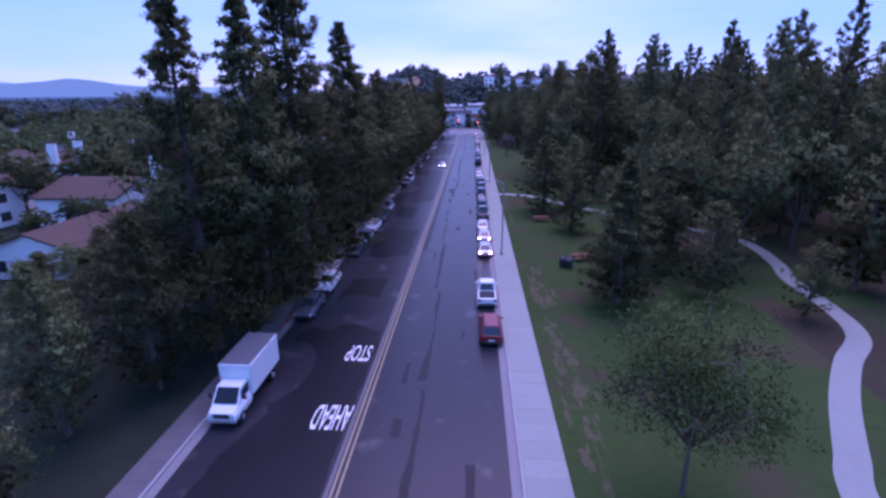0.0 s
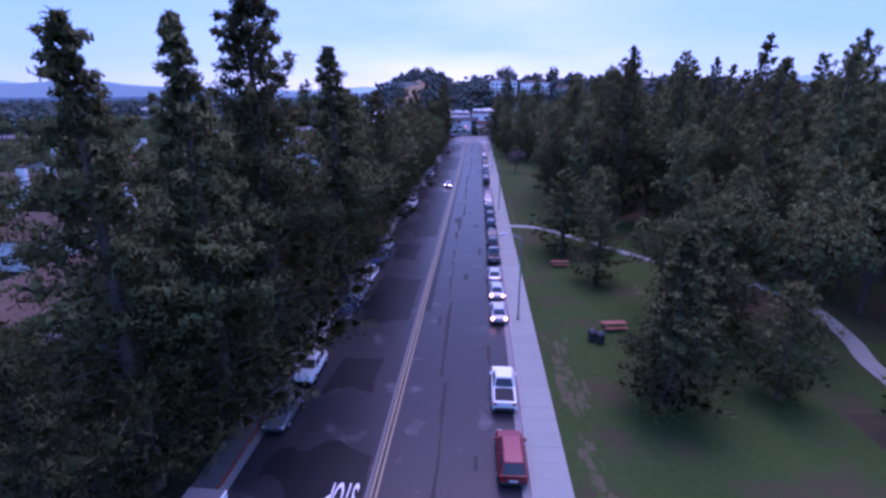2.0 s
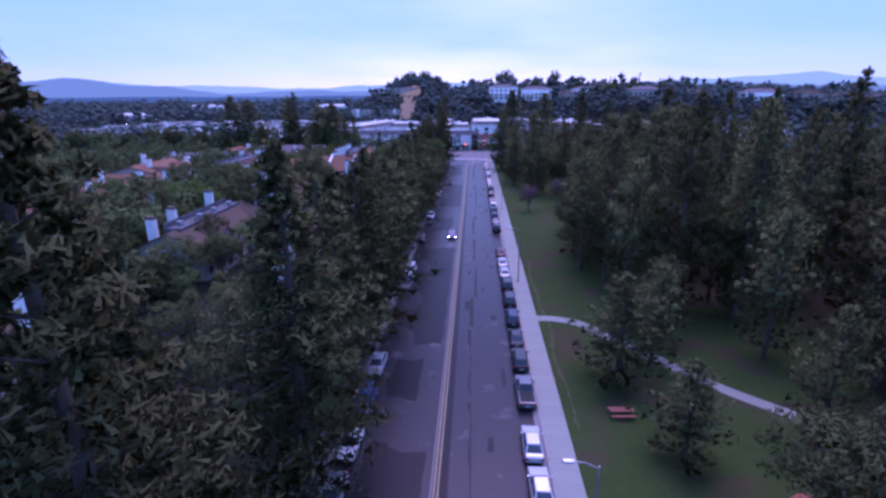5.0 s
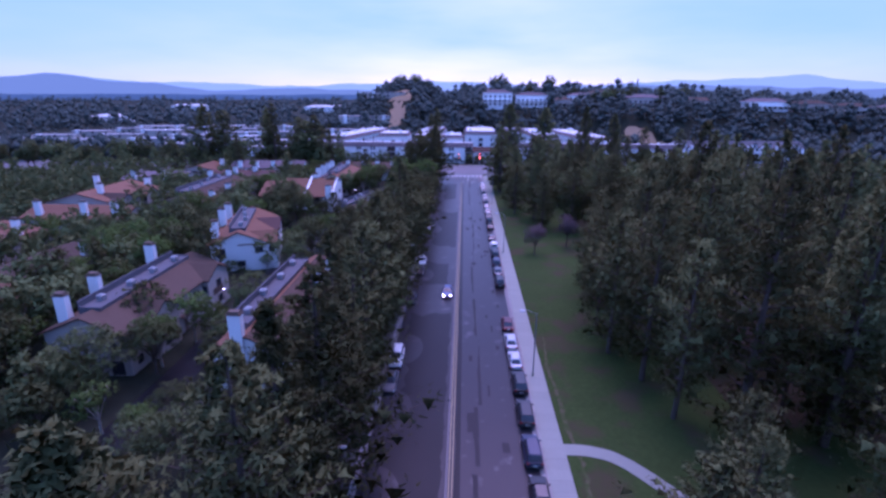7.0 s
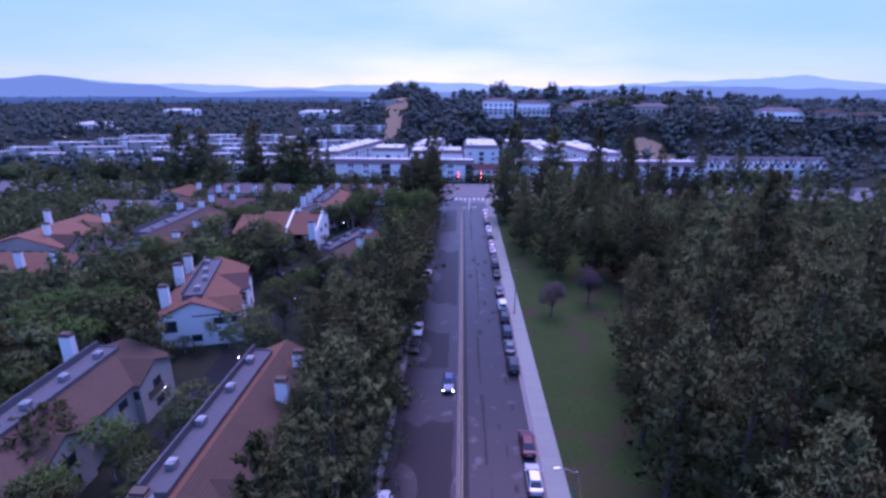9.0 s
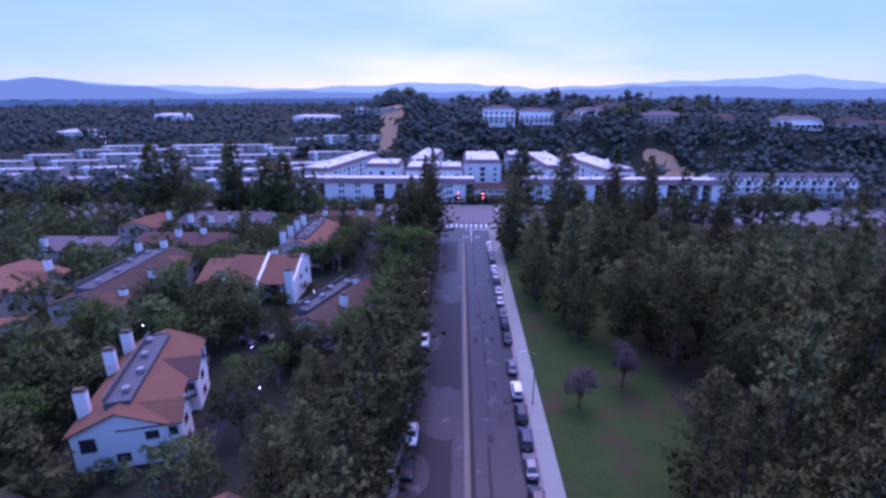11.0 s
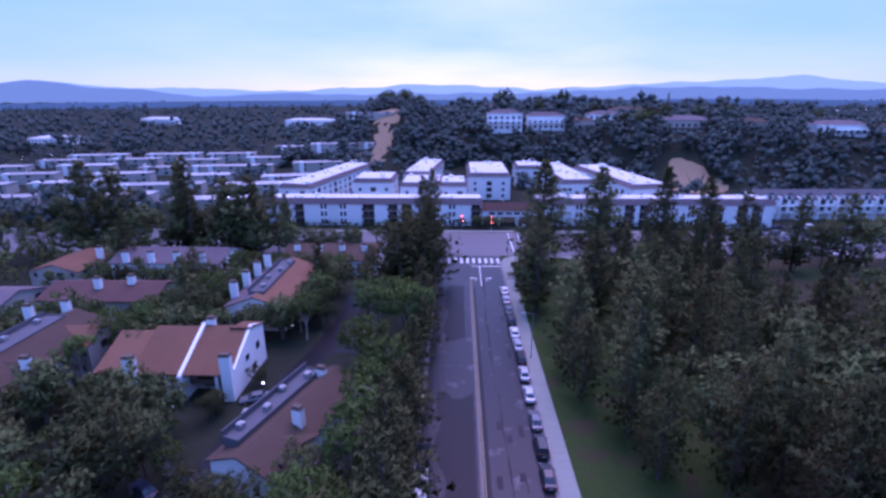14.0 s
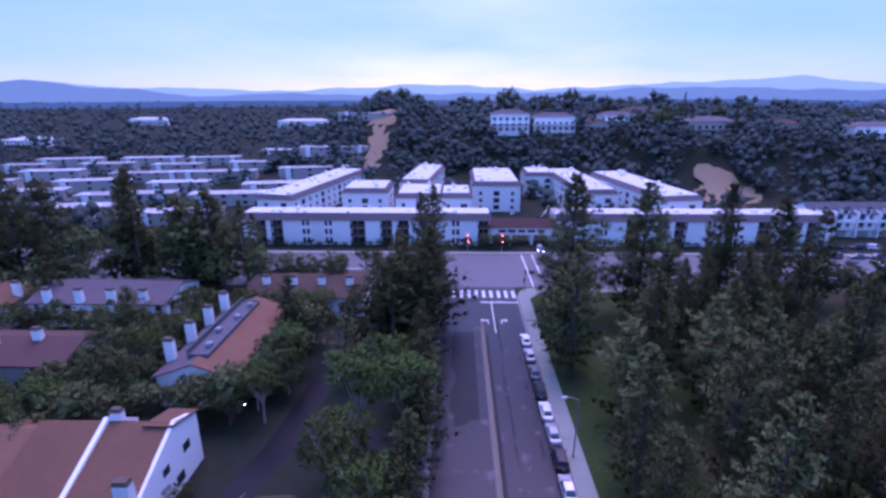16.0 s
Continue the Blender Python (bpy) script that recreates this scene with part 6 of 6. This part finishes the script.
def car(kind, colour, x, y, turn, label, lights="", group="parked cars"):
    L, W, H, stations, (r0, r1, f1, f0) = FORMS[kind]
    mat = car_paint(colour)
    root = holder({"sedan": "car", "suv": "suv", "pickup": "pickup_truck"}[kind], label, "pickup truck" if kind == "pickup" else "car", group, pose(x, y, 0.0, 0, 0, turn))
    Y = lambda s: -L / 2 + s * L
    bm = loft(bmesh.new(), [body_ring(Y(s), W * n, 0.24 if 0 < s < 1 else .34, zb, z1) for s, n, z1, zb in stations])
    body = part("body", bm, mat, root, smooth=False)
    zc = stations[3][2] - 0.02
    wb, wt = W * .83, W * .68
    lo = [(-wb, Y(r0), zc), (wb, Y(r0), zc), (wb, Y(f0), zc), (-wb, Y(f0), zc)]
    hi = [(-wt, Y(r1), H - .05), (wt, Y(r1), H - .05), (wt, Y(f1), H - .05), (-wt, Y(f1), H - .05)]
    cr = [(p[0] * .86, p[1] * .97 + (Y(r1) + Y(f1)) / 2 * .03, H) for p in hi]
    bm = loft(bmesh.new(), [lo, hi, cr])
    part("cabin", bm, mat, root)

    def pane(name, a, b, c, d, k=0.86, out=0.018):
        ps = [Vector(p) for p in (a, b, c, d)]
        mid = sum(ps, Vector()) / 4
        n = (ps[1] - ps[0]).cross(ps[3] - ps[0]).normalized()
        if n.dot(mid - Vector((0, (Y(r0) + Y(f0)) / 2, H * .6))) < 0:
            n = -n
        bm2 = bmesh.new()
        q = [bm2.verts.new(mid + (p - mid) * k + n * out) for p in ps]
        q2 = [bm2.verts.new(mid + (p - mid) * k - n * 0.01) for p in ps]
        bm2.faces.new(q)
        for i in range(4):
            bm2.faces.new((q[i], q2[i], q2[(i + 1) % 4], q[(i + 1) % 4]))
        bmesh.ops.recalc_face_normals(bm2, faces=bm2.faces)
        return part(name, bm2, M["glass"], root)

    pane("rear_window", lo[0], lo[1], hi[1], hi[0])
    pane("windscreen", lo[2], lo[3], hi[3], hi[2], 0.9)
    mids = [(Vector(a) + Vector(b)) / 2 for a, b in ((lo[1], lo[2]), (hi[1], hi[2]), (lo[0], lo[3]), (hi[0], hi[3]))]
    pane("side_window", lo[1], mids[0], mids[1], hi[1], .82)
    pane("side_window", mids[0], lo[2], hi[2], mids[1], .82)
    pane("side_window", lo[0], mids[2], mids[3], hi[0], .82)
    pane("side_window", mids[2], lo[3], hi[3], mids[3], .82)
    if kind == "pickup":
        bed = box(bmesh.new(), -W * .74, Y(.03), 0.95, W * .74, Y(.34), stations[1][2] + .025)
        part("bed_liner", bed, M["rubber"], root, "dark open load bed")
    for s in (-1, 1):
        for yy in (Y(.18), Y(.81)):
            wr = 0.33 if kind == "sedan" else 0.37
            tyre = part("wheel", rod(bmesh.new(), (s * (W - .2), yy, wr), (s * (W + .015), yy, wr), wr, wr, 16), M["rubber"], root)
            part("rim", rod(bmesh.new(), (s * (W + .0), yy, wr), (s * (W + .03), yy, wr), wr * .6, wr * .55, 10), M["alloy"], tyre)
        zl = stations[-2][2] - .16
        boxed("headlight", (s * W * .5, Y(.955), zl - .1, s * W * .88, Y(.985) + .02, zl + .05), M["headlight_on"] if lights == "front" else M["lens"], root, bevel=0.02)
        zt = stations[1][2] - .2
        boxed("tail_light", (s * W * .58, Y(0) - .02, zt - .1, s * W * .9, Y(.05), zt + .1), M["taillight_on"] if lights == "rear" else M["red_lens"], root, bevel=0.02)
        boxed("mirror", (s * W * .9, Y(f0) - .35, zc + .02, s * (W + .14), Y(f0) - .2, zc + .18), mat, root, bevel=0.03)
    boxed("front_bumper", (-W * .8, Y(1) - .08, .3, W * .8, Y(1) + .03, .48), M["trim"], root, bevel=0.03)
    boxed("rear_bumper", (-W * .82, Y(0) - .03, .34, W * .82, Y(0) + .1, .54), M["trim"] if kind != "sedan" else mat, root, bevel=0.03)
    boxed("number_plate", (-.26, Y(0) - .045, .58, .26, Y(0) - .02, .7), M["white_line"], root)
    return root


NAMES = {"white": "white", "silver": "silver", "grey": "dark grey", "black": "black", "red": "red", "maroon": "dark maroon", "blue": "blue", "navy": "navy"}
EAST = [("suv", "red", 34.2), ("pickup", "white", 41.7), ("sedan", "silver", 56.9), ("sedan", "silver", 63.2), ("sedan", "silver", 68.6), ("pickup", "grey", 76.3), ("suv", "black", 83.3), ("sedan", "black", 88.9), ("suv", "navy", 94.8), ("suv", "black", 101.2), ("suv", "black", 107.5),
        ("sedan", "silver", 113.2), ("sedan", "silver", 118.6), ("sedan", "maroon", 124.6), ("suv", "black", 143.2), ("sedan", "grey", 149.2), ("suv", "navy", 154.6), ("suv", "black", 160.6), ("suv", "white", 166.6), ("sedan", "grey", 174.2)]
EAST2 = [("sedan", "black", 185.3), ("suv", "black", 191.2), ("sedan", "grey", 197), ("sedan", "silver", 204), ("sedan", "silver", 210.4), ("suv", "black", 215.8), ("sedan", "silver", 221), ("sedan", "white", 226.3), ("suv", "black", 232), ("sedan", "grey", 237.6), ("sedan", "silver", 243.6), ("sedan", "white", 249.6)]
for kind, col, yr in EAST + EAST2:
    lit = "rear" if yr in (56.9, 63.2) else ""
    what = {"sedan": "sedan", "suv": "sport utility car", "pickup": "pickup truck"}[kind]
    car(kind, col, 8.45 + 0.12 * math.sin(yr), yr + FORMS[kind][0] / 2, 0.6 * math.sin(yr * 3), NAMES[col] + " " + what + (" with glowing tail lights parked at the kerb" if lit else " parked at the kerb beside the pavement"), lit)
WEST = [("sedan", "grey", 38.1), ("sedan", "white", 44.3), ("sedan", "navy", 56.3), ("sedan", "silver", 61.6), ("sedan", "white", 67.8), ("suv", "blue", 74.2), ("sedan", "silver", 81.4), ("sedan", "grey", 107.0), ("suv", "white", 113.0), ("sedan", "black", 134), ("sedan", "black", 148.8), ("sedan", "white", 155), ("pickup", "white", 183.2), ("sedan", "black", 190.2)]
for kind, col, yf in WEST:
    what = {"sedan": "sedan", "suv": "sport utility car", "pickup": "pickup truck"}[kind]
    car(kind, col, -8.3 - 0.12 * math.sin(yf), yf + FORMS[kind][0] / 2, 180 + 0.8 * math.sin(yf * 2), NAMES[col] + " " + what + " parked under the street pines")
car("sedan", "blue", -1.9, 140, 180, "blue sedan on the road with headlights on", "front", "driving cars")
for x, y, tn, col in ((-36.5, 199, 20, "silver"), (-37.5, 204, 110, "grey"), (-40.5, 186, 60, "black"), (-44, 184, 60, "navy"), (-58, 86, 90, "silver"), (-55, 90, 90, "white"), (-62, 86, 90, "grey")):
    car("sedan", col, x, y, tn, NAMES[col] + " sedan parked between the townhouses")
lot = random.Random(6)
for i in range(12):
    car("suv" if i % 3 else "sedan", lot.choice(("white", "silver", "grey", "black")), 98 + 6.2 * i + lot.uniform(-.6, .6), 316.5 + lot.uniform(-.4, .4), 90 if i % 4 == 0 else 270, "car parked in front of the white row houses")
for i in range(18):
    car("suv" if i % 3 == 1 else "sedan", lot.choice(("white", "silver", "grey", "black", "blue")), 84 + 6.4 * (i % 12) + lot.uniform(-.6, .6), (307.3 if i < 12 else 283.4) + lot.uniform(-.2, .2), 90 if i < 12 else 270, "car parked along the cross street")
for i in range(8):
    car("suv" if i % 4 == 2 else "sedan", lot.choice(("white", "silver", "grey", "black", "silver")), 110 + 8.2 * (i % 4) + lot.uniform(-1.4, 1.4), (291.5 if i < 4 else 300.5) + lot.uniform(-.4, .4), 0 if i % 2 else 180, "car standing in the lot beside the cross street")
car("suv", "silver", 21, 312.5, 180, "silver car waiting in the apartment entrance", "front")


def box_truck(x, y, turn):
    root = holder("box_truck", "white box truck with van cab parked under pines", "truck", "", pose(x, y, 0, 0, 0, turn))
    wm = car_paint("white")
    bx = box(bmesh.new(), -1.06, -3.3, 0.95, 1.06, 1.1, 3.08, bevel=0.04)
    part("cargo_box", bx, wm, root, "white cargo box with grey roof")
    part("box_roof", box(bmesh.new(), -1.02, -3.25, 3.082, 1.02, 1.05, 3.11), M["deck"], root, "dark weathered box roof")
    rings = [body_ring(1.15, .98, .45, 1.0, 1.35), body_ring(2.2, .99, .42, 1.0, 1.32), body_ring(2.9, .96, .42, .95, 1.2), body_ring(3.35, .9, .5, .85, 1.05)]
    part("cab_body", loft(bmesh.new(), rings), wm, root)
    lo = [(-.86, 1.12, 1.3), (.86, 1.12, 1.3), (.86, 2.75, 1.22), (-.86, 2.75, 1.22)]
    hi = [(-.78, 1.15, 2.1), (.78, 1.15, 2.1), (.78, 2.0, 2.1), (-.78, 2.0, 2.1)]
    part("cab_roof", loft(bmesh.new(), [lo, hi]), wm, root)
    bm2 = bmesh.new()
    q = [bm2.verts.new(c) for c in ((-.74, 2.72, 1.31), (.74, 2.72, 1.31), (.68, 2.07, 2.06), (-.68, 2.07, 2.06))]
    bm2.faces.new(q)
    bmesh.ops.solidify(bm2, geom=bm2.faces, thickness=-0.02)
    part("windscreen", bm2, M["glass"], root)
    for s in (-1, 1):
        bm2 = box(bmesh.new(), s * .83, 1.25, 1.4, s * .87, 2.25, 1.98)
        part("side_window", bm2, M["glass"], root)
        for yy, r in ((2.6, .38), (-2.1, .4)):
            t = part("wheel", rod(bmesh.new(), (s * .8, yy, r), (s * 1.02, yy, r), r, r, 16), M["rubber"], root)
            part("rim", rod(bmesh.new(), (s * 1.0, yy, r), (s * 1.04, yy, r), r * .55, r * .5, 10), M["alloy"], t)
        boxed("headlight", (s * .55, 3.3, .72, s * .82, 3.4, .95), M["lens"], root, bevel=0.02)
        boxed("mirror", (s * .98, 2.3, 1.45, s * 1.2, 2.4, 1.8), M["trim"], root, bevel=0.02)
    boxed("bumper", (-.95, 3.3, .45, .95, 3.48, .65), M["steel"], root, bevel=0.03)
    boxed("grille", (-.5, 3.34, .7, .5, 3.37, .98), M["trim"], root)
    boxed("rear_bumper", (-1.05, -3.45, .6, 1.05, -3.28, .85), M["trim"], root, bevel=0.02)
    return root


box_truck(-8.2, 26.6, 180)


# ---- street furniture ----
def street_lamp(x, y, side, lit=False, size=1.0):
    root = holder("street_lamp", "grey steel street lamp with a short arm over the road", "street lamp", "street lamps", pose(x, y, 0.15) @ Matrix.Scale(size, 4))
    part("base", rod(bmesh.new(), (0, 0, 0), (0, 0, .35), .2, .15, 10), M["concrete"], root)
    part("pole", rod(bmesh.new(), (0, 0, .3), (0, 0, 9.2), .105, .06, 10), M["steel"], root)
    arm = rod(bmesh.new(), (0, 0, 9.0), (side * .9, 0, 9.45), .045, .04, 8)
    rod(arm, (side * .9, 0, 9.45), (side * 1.7, 0, 9.5), .04, .035, 8)
    part("arm", arm, M["steel"], root)
    bm = box(bmesh.new(), side * 1.5, -.16, 9.42, side * 2.25, .16, 9.58, bevel=0.05)
    hd = part("lamp_head", bm, M["alloy"], root)
    part("lens", box(bmesh.new(), side * 1.7, -.11, 9.38, side * 2.2, .11, 9.42), M["warm_lamp_on"] if lit else M["lens"], hd)
    return root


for y in (4.5, 58.2, 112.4, 165.8, 219):
    street_lamp(10.6, y, -1)
street_lamp(-10.2, 196, 1, True, 0.72)
street_lamp(-10.4, 140, 1)
street_lamp(-10.4, 86, 1)


def picnic_table(x, y, turn):
    root = holder("picnic_table", "red-brown wooden picnic table with benches on the lawn", "picnic table", "picnic tables", pose(x, y, 0.12, 0, 0, turn))
    for i in range(5):
        boxed("table_board", (-1.2, -.38 + .155 * i, .72, 1.2, -.24 + .155 * i, .76), M["red_wood"], root)
    for s in (-1, 1):
        for i in range(2):
            boxed("bench_board", (-1.2, s * .7 - .15 + .16 * i, .42, 1.2, s * .7 - .01 + .16 * i, .46), M["red_wood"], root)
        bm = rod(bmesh.new(), (s * .85, -.75, 0), (s * .85, -.25, .72), .04, .04, 6)
        rod(bm, (s * .85, .75, 0), (s * .85, .25, .72), .04, .04, 6)
        rod(bm, (s * .85, -.8, .4), (s * .85, .8, .4), .035, .035, 6)
        part("leg_frame", bm, M["dark_steel"], root)
    return root


picnic_table(20.3, 56.6, 8)
picnic_table(17.8, 76, 4)
picnic_table(28.5, 65, 30)


def litter_bin(x, y):
    root = holder("litter_bin", "dark green litter bin on the park lawn", "bin", "litter bins", pose(x, y, 0.12))
    part("drum", rod(bmesh.new(), (0, 0, 0), (0, 0, 1.0), .38, .42, 14), M["dark_steel"], root)
    part("lid", rod(bmesh.new(), (0, 0, 1.0), (0, 0, 1.25), .45, .2, 14), M["dark_steel"], root)


litter_bin(18.2, 53.4)
litter_bin(17.5, 53.9)


def signal(x, y, arm, turn=0):
    root = holder("traffic_signal", "traffic signal on a steel mast showing red", "traffic signal", "traffic signals", pose(x, y, 0.15, 0, 0, turn))
    part("mast", rod(bmesh.new(), (0, 0, 0), (0, 0, 5.6), .11, .08, 10), M["steel"], root)
    if arm:
        part("arm", rod(bmesh.new(), (0, 0, 5.4), (arm, 0, 5.8), .07, .05, 8), M["steel"], root)
    for hx, hz in ((arm, 5.3), (0.25, 3.2)):
        hd = part("signal_head", box(bmesh.new(), hx - .18, -.16, hz - .55, hx + .18, .1, hz + .55, bevel=0.03), M["dark_steel"], root)
        part("red_lamp", rod(bmesh.new(), (hx, -.2, hz + .33), (hx, -.16, hz + .33), .17, .17, 12), M["red_signal"], hd)
        part("dark_lamp", rod(bmesh.new(), (hx, -.19, hz), (hx, -.16, hz), .13, .13, 12), M["trim"], hd)
        part("dark_lamp", rod(bmesh.new(), (hx, -.19, hz - .33), (hx, -.16, hz - .33), .13, .13, 12), M["trim"], hd)


signal(-2.2, 310.4, 0)
signal(8.6, 310.4, 0)
signal(11.6, 278.2, 0, 180)
signal(-11.6, 278.2, 0, 180)


def garden_lamp(x, y, h=2.6, warm=False):
    root = holder("garden_lamp", "lit garden lamp on a thin post among trees", "lamp", "garden lamps", pose(x, y, 0.12))
    part("post", rod(bmesh.new(), (0, 0, 0), (0, 0, h), .04, .03, 6), M["dark_steel"], root)
    bm = bmesh.new()
    bmesh.ops.create_icosphere(bm, subdivisions=2, radius=.085, matrix=Matrix.Translation((0, 0, h + .08)))
    part("globe", bm, M["lamp_on"], root)


for x, y in ((-36.2, 205), (-41.8, 133.5), (-35, 142), (-66, 186), (-58, 197), (-70, 158), (-40, 178), (-61, 178), (-38, 226), (-66, 225), (-84, 216), (-62, 152), (-33.5, 165), (-48, 198.5), (-98, 160), (-20, 160), (-22, 176)):
    garden_lamp(x, y)
gl = random.Random(12)
for i in range(26):
    garden_lamp(gl.uniform(-330, -80), gl.uniform(330, 520), gl.uniform(3, 6.5))
for i in range(9):
    garden_lamp(26 + i * 1.1, 345 + 3.4 * i, 2.4)
for x, y in ((-4, 345), (2, 362), (-12, 372), (16, 350), (98, 312), (70, 313)):
    garden_lamp(x, y, 3.4)

# hedges in front of the apartments and garden shrubs
hg = random.Random(15)
for i in range(30):
    plant("shrub", -76 + 2.8 * i, 315.6 + hg.uniform(-.5, .5), hg.uniform(1.6, 2.6))
for i in range(28):
    plant("shrub", 30 + 3 * i, 315.6 + hg.uniform(-.5, .5), hg.uniform(1.6, 2.8))
for x, y, h in ((3.5, 314, 5.5), (8, 314.4, 5), (12, 314.4, 4.6), (-3, 314, 4.2), (29, 314, 5)):
    plant("leaf", x, y, h)
for i in range(90):
    x, y = hg.uniform(-64, -14), hg.uniform(60, 262)
    if not any(abs(x - hx) < hw / 2 + 1 and abs(y - hy) < hd / 2 + 1 for hx, hy, hw, hd in HOUSE_PLOTS) and not on_drive(x, y):
        plant("shrub", x, y, hg.uniform(1.4, 3))

drop_unplaced()

# pavement slabs
slab_me = part("slab", box(bmesh.new(), KERB + 0.165, 0.004, -0.05, 12.15, 1.496, 0.156, bevel=0.005), M["concrete"]).data
pavement_east = holder("pavement_east", "pale concrete slab pavement beside the park", "pavement", kind="structure")
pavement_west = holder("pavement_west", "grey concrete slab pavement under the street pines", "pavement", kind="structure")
bpy.data.objects.remove(bpy.data.objects["slab"])
for i in range(181):
    o = new("slab", slab_me)
    o.parent, o.location = pavement_east, (0, -10 + 1.5 * i, 0.003 * math.sin(i * 2.4))
west_me = part("slab_w", box(bmesh.new(), -11.4, 0.004, -0.05, -KERB - 0.165, 1.496, 0.156, bevel=0.005), M["dark_concrete"]).data
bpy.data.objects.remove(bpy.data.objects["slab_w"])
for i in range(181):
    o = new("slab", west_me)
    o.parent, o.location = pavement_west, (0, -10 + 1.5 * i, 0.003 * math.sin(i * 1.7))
